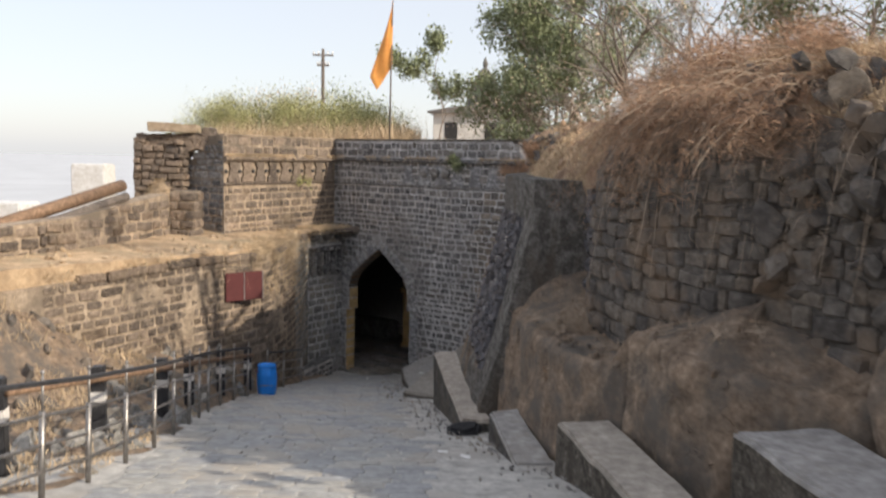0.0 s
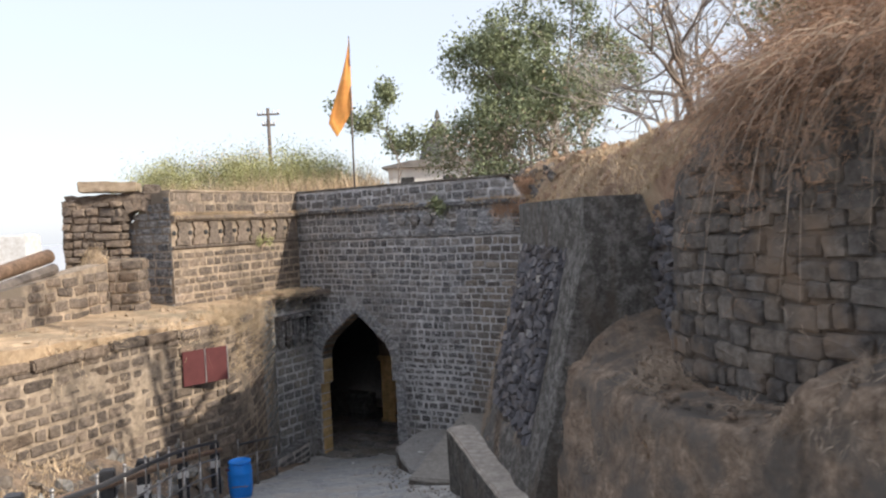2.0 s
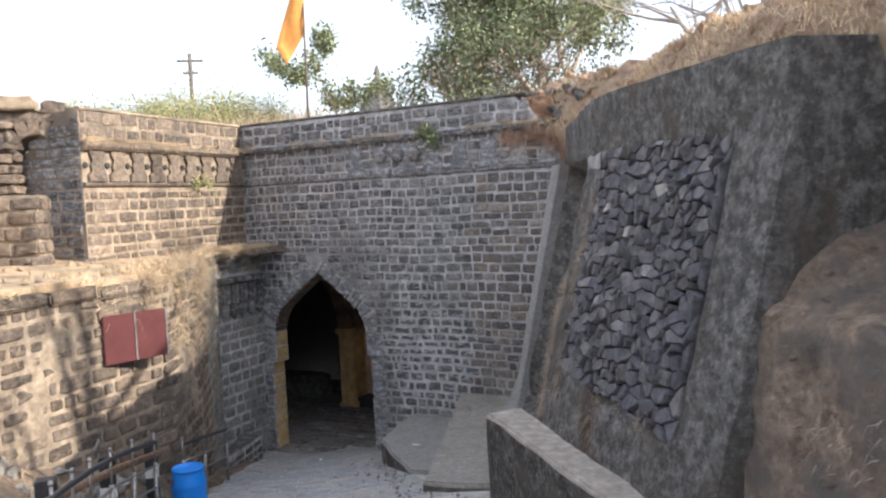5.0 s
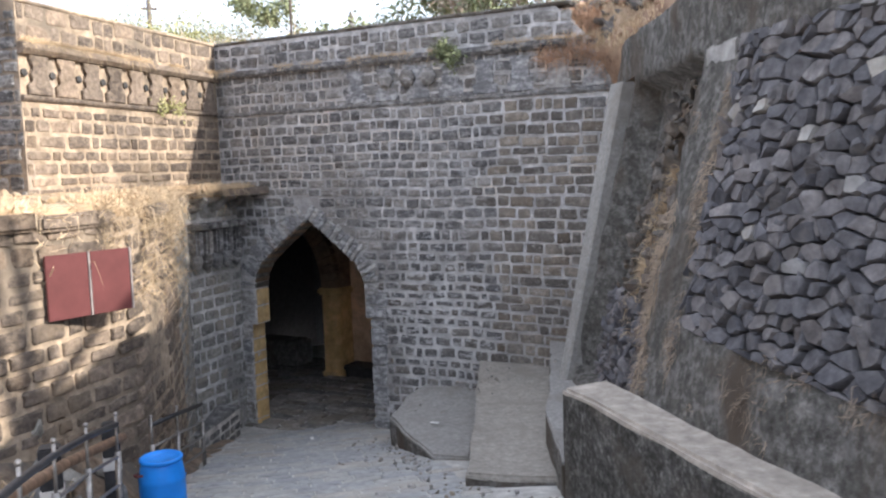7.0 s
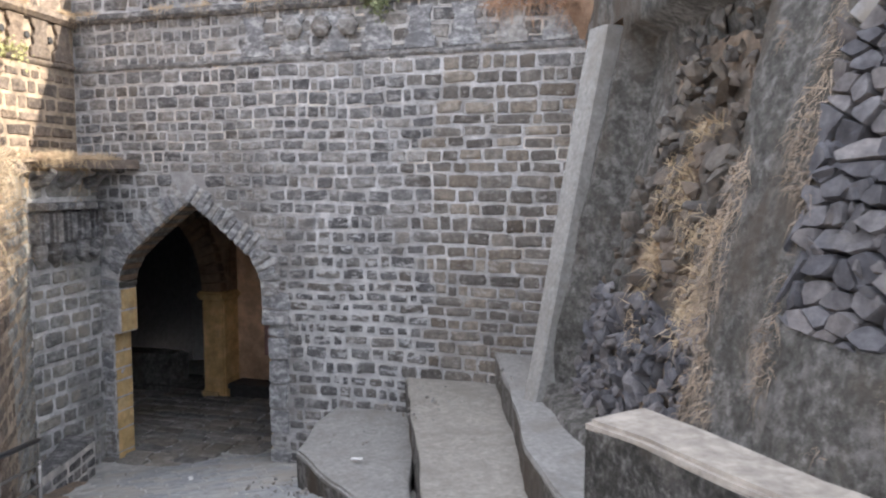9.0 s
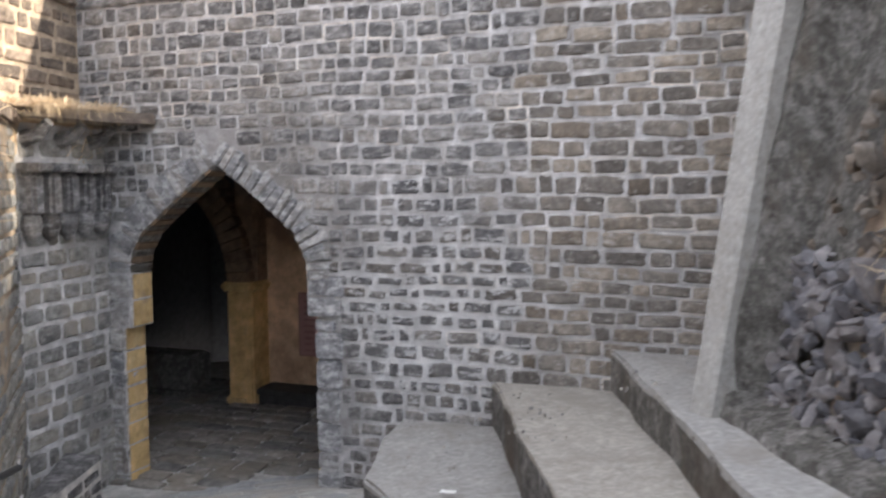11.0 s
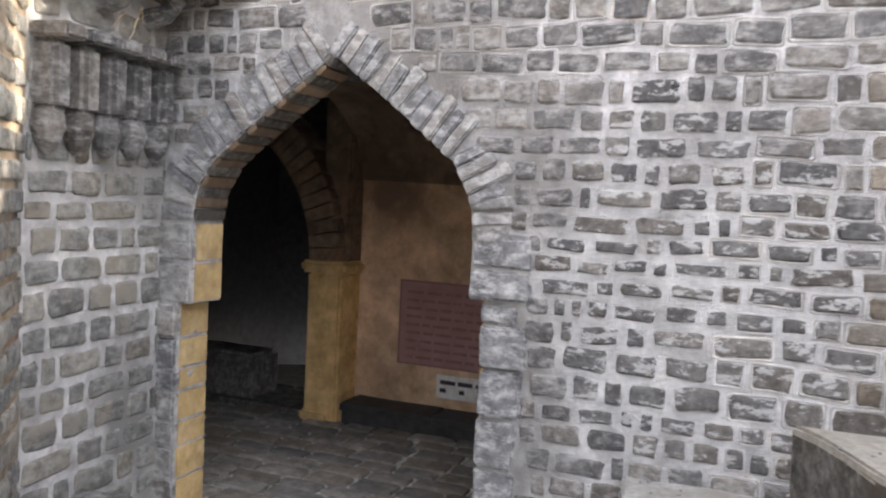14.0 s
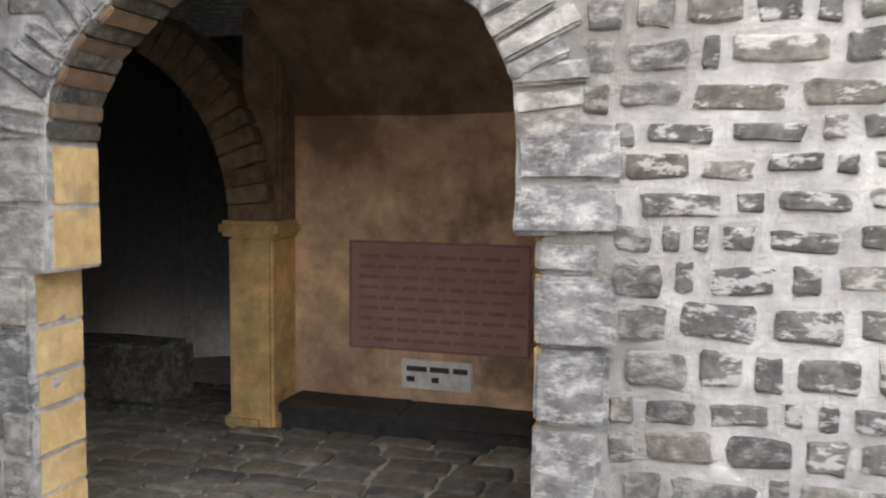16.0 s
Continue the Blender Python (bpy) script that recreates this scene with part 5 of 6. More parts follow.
def leaf_data(name, tips, count, spread, size, mat, seed):
    r = np.random.RandomState(seed)
    base = np.array([tuple(t) for t in tips])
    p = base[r.randint(0, len(base), count)] + r.normal(0, spread, (count, 3))
    a = r.normal(0, 1, (count, 3)) + (0, 0, -0.5)
    a /= np.linalg.norm(a, axis=1)[:, None]
    b = np.cross(a, r.normal(0, 1, (count, 3)))
    b /= np.linalg.norm(b, axis=1)[:, None]
    s = (size * r.uniform(0.6, 1.4, count))[:, None]
    v = np.stack([p, p + a * s * 0.5 + b * s * 0.26, p + a * s, p + a * s * 0.5 - b * s * 0.26], 1).reshape(-1, 3)
    return data(name, v, [(4 * i, 4 * i + 1, 4 * i + 2, 4 * i + 3) for i in range(count)], mat)


def tree(name, label, at, height, radius, depth, leaves, spread, size, mat, seed, trunks=1, splay=0.25, category="tree", group="", bark=BARK, twigs=False):
    r = random.Random(seed)
    ob = root(name, label, category, at, group=group)
    tips, bm = [], bmesh.new()
    for k in range(trunks):
        limbs(bm, r, (r.uniform(-0.15, 0.15) * (trunks > 1), r.uniform(-0.15, 0.15) * (trunks > 1), -0.3), (r.gauss(0, splay), r.gauss(0, splay), 1), height * 0.5, radius, depth, tips)
    part("trunk", from_bm("trunk", bm, bark), ob)
    if leaves and twigs:
        q = random.Random(seed)
        blades("crown", [(tuple(q.choice(tips) + Vector((q.gauss(0, spread), q.gauss(0, spread), q.gauss(0, spread) * 0.6))), (q.gauss(0, 1), q.gauss(0, 1), 0.5)) for _ in range(leaves)], mat, size, 0.0028, 0.4, seed, 0.5, ob)
    elif leaves:
        part("crown", leaf_data("crown", tips, leaves, spread, size, mat, seed), ob)
    return ob


tree("tree", "large leafy green tree behind the gate wall", (3.6, 27.5, 1.4), 4.4, 0.14, 4, 22000, 0.19, 0.11, LEAF, 5, 4, 0.55, bark=PALE_BARK)
tree("tree", "leafy green tree with drooping foliage on the hillside", (5.6, 28.5, 1.8), 5.2, 0.17, 4, 22000, 0.2, 0.12, LEAF, 15, 3, 0.45, bark=PALE_BARK)
tree("tree", "slender young tree with sparse pale leaves", (-0.75, 43.0, 1.4), 5.6, 0.07, 3, 4200, 0.24, 0.19, LEAF, 8)
tree("bush", "tangled bare brown thorn bush on the wall", (2.3, 24.6, 1.3), 2.6, 0.06, 4, 1500, 0.3, 0.09, STRAW_DARK, 12, 5, 0.8, "bush")
tree("bush", "dark green bush beside the bare thorn bush", (2.5, 23.0, 1.3), 1.5, 0.04, 3, 2500, 0.22, 0.1, LEAF, 19, 4, 0.8, "bush")
for k, (x, y, z, h) in enumerate(((5.0, 19.0, 3.0, 4.2), (6.6, 17.5, 3.5, 4.6), (7.8, 20.5, 3.4, 4.8), (6.2, 22.5, 3.0, 4.5), (8.2, 15.0, 3.7, 4.0), (9.5, 17.5, 3.7, 5.0), (4.4, 16.6, 2.7, 2.6), (5.6, 15.2, 3.1, 2.8), (10.5, 12.5, 3.7, 3.6))):
    tree("bare_tree", "leafless grey tree on the dry hillside", (x, y, hill_z(x, y) - 0.15), h, 0.07, 5, 260 if k % 2 else 120, 0.25, 0.06, STRAW, 60 + k, 2, 0.35, "tree", "bare hillside trees", PALE_BARK)
tree("tree", "leafy green tree on the dry hilltop", (6.9, 14.2, hill_z(6.9, 14.2) - 0.1), 3.2, 0.08, 4, 7000, 0.2, 0.1, LEAF, 77, 2, 0.5)
for k, (x, y, z, h) in enumerate(((2.7, 10.3, 0, 1.3), (3.2, 10.9, 0, 1.5), (3.6, 10.2, 0, 1.7), (3.3, 9.6, 0, 1.2), (2.75, 9.3, 0, 1.4), (2.9, 9.0, 0, 1.4), (3.4, 8.0, 0, 1.3), (3.9, 9.9, 0, 1.3), (4.1, 9.4, 0, 1.4), (2.3, 9.5, 0, 1.0), (2.55, 8.6, 0, 1.0), (2.95, 7.7, 0, 0.9), (3.9, 8.6, 0, 1.1), (4.4, 11.6, 0, 1.1), (4.4, 7.2, 0, 1.0))):
    tree("thorn_scrub", "tangled reddish brown dry scrub on the hillside", (x, y, hill_z(x, y) - 0.1), h * 0.52, 0.014, 4, 2800, 0.12, 0.1, BRUSH, 140 + k, 6, 0.9, "scrub", "dry hillside scrub", STRAW_DARK, True)
tree("shrub", "rounded green shrub by the power pole", (-4.0, 38.0, 1.5), 2.4, 0.06, 3, 9000, 0.36, 0.11, LEAF, 31, 6, 0.9, "shrub")
tree("shrub", "pale leafless shrub by the power pole", (-7.2, 40.0, 1.5), 2.9, 0.04, 4, 900, 0.2, 0.1, STRAW, 33, 5, 0.6, "shrub")
for k, (x, y, h) in enumerate(((-9.0, 34.0, 1.6), (-7.6, 33.0, 1.9), (-6.2, 32.0, 1.9), (-4.8, 31.0, 1.8), (-3.4, 30.5, 1.6))):
    tree("shrub", "feathery yellow-green shrub behind the parapet", (x, y, 1.4), h * 1.35, 0.03, 3, 19000, 0.24, 0.055, LEAF_PALE, 80 + k, 7, 0.8, "shrub", "feathery shrubs")

# two unseen trunks, added to throw shadow streaks on the retaining wall
for k, (x, y) in enumerate(((5.9, 10.35), (6.25, 11.0))):
    tree("bare_tree", "unseen leafless tree added to cast shadow streaks", (x, y, hill_z(x, y) - 0.15), 7.0, 0.15, 3, 60, 0.25, 0.06, STRAW, 301 + k, 1, 0.04, "tree", "bare hillside trees", PALE_BARK)

rs = np.random.RandomState(5)
UP = (0, 0, 1)
roots = [((x, y, 1.35), UP) for x, y in zip(rs.uniform(-8.5, -1.0, 16000), rs.uniform(25.5, 33, 16000)) if y > 25.2 - 0.45 * x]
blades("tall_grass", roots, STRAW, 1.25, 0.01, 0.16, 3, 0.25, None, "tall pale dry grass behind the parapet")


def hill_roots(n, y0, y1, d0, d1, seed):
    q = np.random.RandomState(seed)
    got = []
    for y, d in zip(q.uniform(y0, y1, n), q.uniform(0, 1, n) ** 1.6 * (d1 - d0) + d0):
        x = hill_foot(y) + d
        if noise.noise(Vector((x * 0.8, y * 0.8, 4))) > (-0.28 if y < 12 else -0.12):
            got.append(((x, y, hill_z(x, y) + min(d, 1) * 0.24 * noise.noise(Vector((x * 0.9, y * 0.9, 1.7))) - 0.02), UP))
    return got


blades("dry_grass", hill_roots(60000, 3, 23, 0.0, 6, 1), STRAW, 0.15, 0.006, 0.5, 4, 0.7, None, "matted dry straw grass on the hillside")
hang = []
for y, d, drop in zip(rs.uniform(6.9, 9.4, 7000), rs.uniform(-0.15, 0.5, 7000), rs.uniform(0, 1, 7000) ** 1.3):
    k = noise.noise(Vector((y * 1.1, 2.2, 0))) + 0.27 + 0.5 * noise.noise(Vector((y * 4, drop * 3, 0)))
    if k > 0:
        x = hill_foot(y) + d
        hang.append(((x - 0.1, y, hill_z(x, y) - drop * 2.0 * k * (d < 0.15)), (-0.8, 0.1, 0.35)))
blades("hanging_grass", hang, BRUSH, 0.16, 0.0026, 0.9, 6, 0.9, None, "brown dry stems hanging over the rough wall")
brush = []
for y, d in zip(rs.uniform(4.5, 10.0, 9000), rs.uniform(0.0, 1.8, 9000)):
    x = hill_foot(y) + d
    if noise.noise(Vector((x * 0.7, y * 0.7, 9))) > -0.1:
        brush.append(((x, y, hill_z(x, y)), (-0.4, 0, 0.8)))
# straw colour paler than the other brush stands in for sun on the crest
blades("dry_brush", brush, STRAW, 0.2, 0.003, 0.9, 8, 0.6, None, "tangled dry brush on the hillside, sunlit paleness in its colour", "brush")


def overhang(name, label, count, y0, y1, reach, drop, mat, seed, sprays):
    """Long arched canes that spill over the wall top, each with fine side sprays."""
    q = random.Random(seed)
    ob = root(name, label, "brush")
    bm, twigs = bmesh.new(), []
    for _ in range(count):
        y, d = q.uniform(y0, y1), q.uniform(0.0, 0.7)
        x = hill_foot(y) + d
        a = Vector((x, y, hill_z(x, y) - 0.05))
        w = Vector((-1, q.gauss(-0.15, 0.45), 0)).normalized() * reach * q.uniform(0.5, 1.2)
        up, fall = q.uniform(0.25, 0.75), drop * q.uniform(0.5, 1.4)
        at = lambda u: a + w * u + Vector((0, 0, up * u - fall * u * u))
        tube_bm([at(u) for u in (0, 0.25, 0.5, 0.75, 1)], 0.004, 3, bm, [0.009, 0.007, 0.005, 0.004, 0.002])
        for _ in range(sprays):
            u = q.uniform(0.2, 1.05)
            p = at(u) + Vector((q.gauss(0, 0.05), q.gauss(0, 0.06), q.gauss(0, 0.04)))
            twigs.append((tuple(p), (w.x * 0.6 + q.gauss(0, 0.5), w.y + q.gauss(0, 0.5), 0.3 - 0.9 * u + q.gauss(0, 0.4))))
    part("cane_tangle", from_bm("cane_tangle", bm, STRAW_DARK), ob)["kind"] = "stuff"
    blades("sprays", twigs, mat, 0.11, 0.0024, 0.75, seed, 0.5, ob)


overhang("dry_brush", "tan dry brush arching out over the rough wall", 220, 7.4, 9.5, 0.95, 1.0, BRUSH, 51, 50)
overhang("dry_brush", "grey dead canes trailing down the rough wall", 90, 6.4, 9.5, 0.42, 1.5, STRAW_DARK, 52, 40)
tree("bare_shrub", "leafless crooked shrub above the revetment", (2.95, 11.95, hill_z(2.95, 11.95) - 0.1), 2.3, 0.05, 4, 120, 0.2, 0.06, STRAW, 203, 2, 0.5, "shrub", "", BARK)
tuft = []
for y, d in zip(rs.uniform(6.5, 11.6, 9000), rs.uniform(0, 0.7, 9000)):
    x = ledge_at(y, 0) + d
    if noise.noise(Vector((x * 1.5, y * 1.5, 2))) + 0.5 * noise.noise(Vector((x * 6, y * 6, 2))) > (0.2 if 8.6 < y < 10.2 else 0.38):
        tuft.append(((x, y, ledge_z(y, d) + 0.03), (0, 0, 0.12)))
blades("ledge_grass", tuft, STRAW_DARK, 0.2, 0.0028, 0.9, 9, 0.25, None, "trampled straw on the earth ledge")
tuft = []
for s, o, dz in zip(rs.uniform(3.0, e0 - 0.3, 9000), rs.uniform(-0.9, 0.12, 9000), rs.uniform(0, 1, 9000) ** 3):
    if noise.noise(Vector((s * 1.3, o * 1.5, 6))) > 0.08:
        p = left_line.at(s) + left_line.normal(s) * o
        tuft.append(((p.x, p.y, -0.58 - (dz * 0.7 if o > 0.02 else 0)), (0.5, -0.3, 0.6) if o > -0.1 else UP))
blades("terrace_grass", tuft, STRAW, 0.22, 0.005, 0.6, 10, 0.9, None, "dry grass tufts along the terrace edge")
tuft = []
for s, k in zip(rs.uniform(0, 7.6, 2200), rs.uniform(0, 1, 2200)):
    if noise.noise(Vector((s * 2.2, 3.3, 0))) > 0.05:
        p = gate_xy(s - 3.0, -0.04 - 0.04 * k)
        tuft.append(((p.x, p.y, 1.42), (-0.3, -0.5, 0.5)))
for s, k in zip(rs.uniform(0, 4.4, 4200), rs.uniform(0, 1, 4200)):
    p = wing_line.at(s) + wing_line.normal(s) * (0.05 + 0.05 * k)
    if noise.noise(Vector((s * 2.0, 7.3, 0))) > -0.1:
        tuft.append(((p.x, p.y, 1.4), (0.5, -0.3, 0.5)))
blades("cornice_grass", tuft, STRAW, 0.12, 0.0035, 0.7, 11, 0.9, None, "dry tufts growing on the cornice")
tuft = []
for y, k in zip(rs.uniform(4, 19, 7000), rs.uniform(0, 1, 7000)):
    x = left_edge(y) - 0.1 - 1.8 * k
    if noise.noise(Vector((x * 1.2, y * 1.2, 8))) > 0.12:
        tuft.append(((x, y, bank_left(x, y)), UP))
blades("bank_grass", tuft, STRAW, 0.24, 0.006, 0.5, 12, 0.6, None, "dry grass clumps on the stony bank")
for s, z, n in ((1.7, 1.5, 700),):
    plant = tree("wall_plant", "small green plant rooted in the gate wall", (*gate_xy(s, -0.05), z), 0.3, 0.008, 2, n, 0.07, 0.06, LEAF_PALE if s < 1 else LEAF, 95 + int(s), 3, 0.9, "plant", "wall plants")

p = wing_line.at(2.75) + wing_line.normal(2.75) * 0.05
tree("wall_plant", "small green weed rooted in the carved frieze", (p.x, p.y, 0.9), 0.24, 0.007, 2, 420, 0.06, 0.05, LEAF_PALE, 99, 3, 0.9, "plant", "wall plants")

# ---- litter ----
rr = random.Random(17)
tagged(new("cloth_heap", from_bm("cloth_heap", slab_bm([(0.1, 10.85), (0.3, 10.75), (0.55, 10.85), (0.6, 11.1), (0.35, 11.25), (0.12, 11.1)], ramp_z(11) - 0.1, ramp_z(11) + 0.12, 0.05, 0.06, 3, 3), CLOTH)), "crumpled black cloth dumped on the ramp", "cloth")
for k, (x, y) in enumerate(((-1.95, 21.4), (0.3, 8.9), (0.05, 9.2), (0.75, 9.6), (-0.45, 19.2))):
    z = ramp_z(y) + 0.004 if k < 4 else -3.66
    tagged(new("paper_scrap", from_bm("paper_scrap", box_bm(-0.06, -0.025, 0, 0.06, 0.025, 0.006, 0.001, 0.012, 2, k), WHITE_PAINT)), "small white scrap of litter on the ground", "litter", "litter scraps").matrix_basis = pose(x, y, z, -11.7 if k < 4 else 0, 0, rr.uniform(0, 180))

# ---- loose rocks on the bank ----
rocks = []
for _ in range(170):
    y = rr.uniform(7.5, 18.5)
    x = left_edge(y) - rr.uniform(0.15, 1.5)
    rocks.append(turned(rr, (x, y, bank_left(x, y) + 0.02), rr.uniform(0.1, 0.42), 0.4))
bank_rocks = root("rubble_heap", "heap of grey broken stones on the bank", "rubble")
lay(bank_rocks, "rock", ROCKS, JAMB, rocks)
# ---- pieces of the walls and the paving ----
zones = [[], [], []]
for m in gate_places:
    q, z = (m.translation.to_2d() - GATE_O).dot(GATE_U), m.translation.z + 0.3 * noise.noise(m.translation)
    zones[1 if q > 2.25 and z < 0.6 else 2 if math.hypot((q - 1.35) / 0.95, (z + 2.6) / 1.15) < 1 else 0].append(m)
lay(gate_wall, "stone", STONES, BASALT, zones[0], near_gate, 140)
lay(gate_wall, "stone", STONES, BASALT_BROWN, zones[1], lambda p: p.z < -1.6, 60)
lay(gate_wall, "stone", STONES, BASALT_LIMED, zones[2], near_gate, 100)
pointing("pointing", gate_wall, [m for m in gate_places if (m.translation.to_2d() - GATE_O).dot(GATE_U) > 1.5 or m.translation.z > -1.2], RIDGE)
lay(wing_wall, "stone", STONES, SUNNED, courses(wing_line, lambda s: -0.6, lambda s: 0.7, 0.17, 0.33, 0.034, 0.018, lambda a, b, z0, z1: not (z1 > 0.66 and z0 < 1.42), 6), None, 160)
lay(wing_wall, "parapet_stone", STONES, SUNNED, courses(wing_line, lambda s: 1.41, lambda s: WALL_TOP + 0.02, 0.225, 0.29, 0.03, 0.014, None, 26, rough=0.5))
lay(gate_wall, "parapet_stone", STONES, BASALT, courses(Line([gate_xy(GATE_LEFT), gate_xy(3.85)], 1), lambda s: 1.43 if s < 6.4 else 1.0, lambda s: WALL_TOP + 0.02 if s < 6.5 else between(s, (6.5, 6.9), (1.62, 1.27)), 0.22, 0.26, 0.026, 0.014, None, 27, rough=0.5))
# dark basalt in place of brown: the end face's shadow put into the colour
lay(end_wall, "stone", STONES, BASALT, courses(wing_end, lambda s: -0.6, lambda s: between(s, (0, 0.6, 1.1, 1.75), (1.1, 1.2, 1.7, 1.8)), 0.17, 0.33, 0.014, 0.018, None, 7), None, 60)
left_places = courses(near_line, left_foot, lambda s: -0.72, 0.185, 0.34, 0.036, 0.02, None, 9, s0=WALL_S0)
lay(left_wall, "stone", STONES, SUNNED, [m for m in left_places if m.translation.y < 20.4], lambda p: p.y > 14.5, 240)
lay(left_wall, "stone", STONES, JAMB, [m for m in left_places if m.translation.y >= 20.4], None, 60)
lay(jamb_wall, "stone", STONES, JAMB, courses(far_line, lambda s: -4.9, lambda s: -0.75, 0.2, 0.34, 0.042, 0.018, None, 10))
lay(rough_wall, "stone", BLOCKS, ROUGH, courses(wall_line, lambda s: -0.75, lambda s: between(s, (0, 1.5, 2.4, 3.3, 5, 7, 20), (1.05, 1.15, 1.5, 1.7, 1.7, 1.4, 1.0)), 0.185, 0.27, 0.01, 0.055, lambda a, b, z0, z1: a > 1.5 + 0.2 * max(z0 + 0.3, 0), 11, rough=0.6, s0=1.5, s1=9.5, wave=0.08), None, 300)
r = random.Random(33)
fill = []
for _ in range(110):   # dark rubble in the slot between the dressed wall and the revetment
    q = r.uniform(0.6, 1.62)
    p = wall_line.at(q) + wall_line.normal(q) * r.uniform(-0.04, 0.05)
    fill.append(Matrix.LocRotScale((p.x, p.y, r.uniform(-0.3, 1.15)), Euler((r.uniform(-0.2, 0.2), r.uniform(-0.25, 0.25), r.uniform(1.2, 1.9))), Vector((r.uniform(0.16, 0.36), 0.2, r.uniform(0.09, 0.17)))))
lay(rough_wall, "slot_stone", ROCKS, BOULDER, fill)
r = random.Random(3)
seeds = []
for _ in range(9000):   # uneven spacing, flatter than tall
    q = (r.uniform(12.16, 14.54), r.uniform(-1.72, 0.62))
    reach = r.choice((0.075, 0.1, 0.12, 0.16, 0.2))
    if all(math.hypot((q[0] - o[0]) * 0.9, (q[1] - o[1]) * 1.1) > (reach + o[2]) / 2 for o in seeds):
        seeds.append((*q, reach))
for poly in cells([(u * 0.85 + w * 0.22, w * 1.2) for u, w, _ in seeds], (12.16 * 0.85 - 0.6, -1.74 * 1.2, 14.54 * 0.85 + 0.4, 0.62 * 1.2)):
    poly = [((u - w / 1.2 * 0.22) / 0.85, w / 1.2) for u, w in poly]
    poly = [(min(max(u, 12.14), 14.54), max(w, -1.58 - (14.5 - u) * 0.06)) for u, w in poly]
    if len(poly) > 2 and np.ptp(np.array(poly), axis=0).min() > 0.04:
        c, verts, faces = cell_stone(poly, r)
        y, z = float(c[0]), float(c[1])
        pale = r.random() < 0.035
        m = Matrix(((0, -1, 0, rev_x(y, z) + 0.06), (1, 0, 0, y), (0, 0, 1, z), (0, 0, 0, 1))) @ pose(0, 0, 0, 14 + r.uniform(-5, 5), r.uniform(-4, 4), r.uniform(-5, 5))
        part("rubble_stone", data("rubble_stone", verts, faces, PALE_ROCK if pale else BOULDER), revetment, "pale freshly broken stone" if pale else "", m)
loose = []
for _ in range(150):
    y, z = r.uniform(12.2, 14.5), r.uniform(-1.55, 0.56)
    loose.append(turned(r, (rev_x(y, z) + 0.035, y, z), r.uniform(0.08, 0.2), 0.45))
lay(revetment, "loose_rubble", ROCKS, BOULDER, loose)
scree = []
for _ in range(760):
    z = r.uniform(-2.75, 0.45) if r.random() < 0.5 else r.uniform(-2.8, -1.8)
    y = r.uniform(15.3, between(z, (-2.4, -1.7, -0.9, 0.4), (17.75, 17.65, 17.3, 16.9)))
    scree.append(turned(r, (rev_x(y, z) + 0.27, y, z), 0.07 + 0.17 * r.random() ** 2))
lay(revetment, "loose_stone", ROCKS, ROUGH, [m for m in scree if m.translation.z > -1.75], None, 150)
lay(revetment, "loose_stone", ROCKS, BOULDER, [m for m in scree if m.translation.z <= -1.75], None, 150)
boulders = []
for _ in range(70):
    q = r.uniform(4.7, 8.5)
    p = wall_line.at(q) + wall_line.normal(q) * 0.02
    boulders.append(turned(r, (p.x, p.y, r.uniform(0.3, 2.4)), r.uniform(0.2, 0.45), 0.3))
for _ in range(26):   # the crag on the brow
    y = r.uniform(6.8, 8.1)
    x = hill_foot(y) + r.uniform(-0.05, 0.5)
    boulders.append(turned(r, (x, y, hill_z(x, y) + r.uniform(-0.1, 0.15)), r.uniform(0.2, 0.4), 0.3))
for _ in range(22):   # a dark outcrop breaking through the wall
    q = r.uniform(4.9, 6.6)
    p = wall_line.at(q) + wall_line.normal(q) * r.uniform(0.0, 0.2)
    boulders.append(turned(r, (p.x, p.y, r.uniform(0.4, 1.9)), r.uniform(0.2, 0.4), 0.3))
lay(rough_wall, "boulder", ROCKS, ROUGH, boulders)
part("boulder", data("boulder", *rock_form(91, 26, 0.9), EARTH), rough_wall, "large pale earthy boulder", pose(3.5, 5.75, -0.15, 0, 10, 20) @ Matrix.Diagonal((0.7, 0.8, 1.4, 1)))
slide = []
for _ in range(200):
    y, d = r.uniform(11.8, 21.5), r.uniform(0.05, 3.2)
    x = hill_foot(y) + d
    slide.append(turned(r, (x, y, hill_z(x, y) + min(d, 1) * 0.24 * noise.noise(Vector((x * 0.9, y * 0.9, 1.7)))), r.uniform(0.06, 0.3) ** 1.1, 0.4))
lay(root("rubble_heap", "brown stones scattered on the bare earth slope", "rubble"), "rock", ROCKS, RED_EARTH, slide)
crag = []
for _ in range(60):
    y, d = r.uniform(19.2, 21.6), 0.12 + abs(r.gauss(0, 0.35))
    x = hill_foot(y) + d
    crag.append(turned(r, (x, y, hill_z(x, y) + r.uniform(-0.05, 0.05)), r.uniform(0.12, 0.3), 0.4))
lay(root("rubble_heap", "dark broken rocks on the crest above the gate", "rubble"), "rock", ROCKS, ROUGH, crag)
# earth behind the loose stones
verts, n = [], 0
ys, zs = steps(15.3, 17.25, 0.07), steps(-2.8, 0.25, 0.07)
for y in ys:
    for z in zs:
        k = Vector((y * 3, z * 3, 1))
        verts.append((rev_x(y, z) + 0.36 - 0.03 * max(0, -z - 1.4) + 0.07 * noise.noise(k) + 0.05 * noise.noise(k * 3), y, z))
n = len(zs)
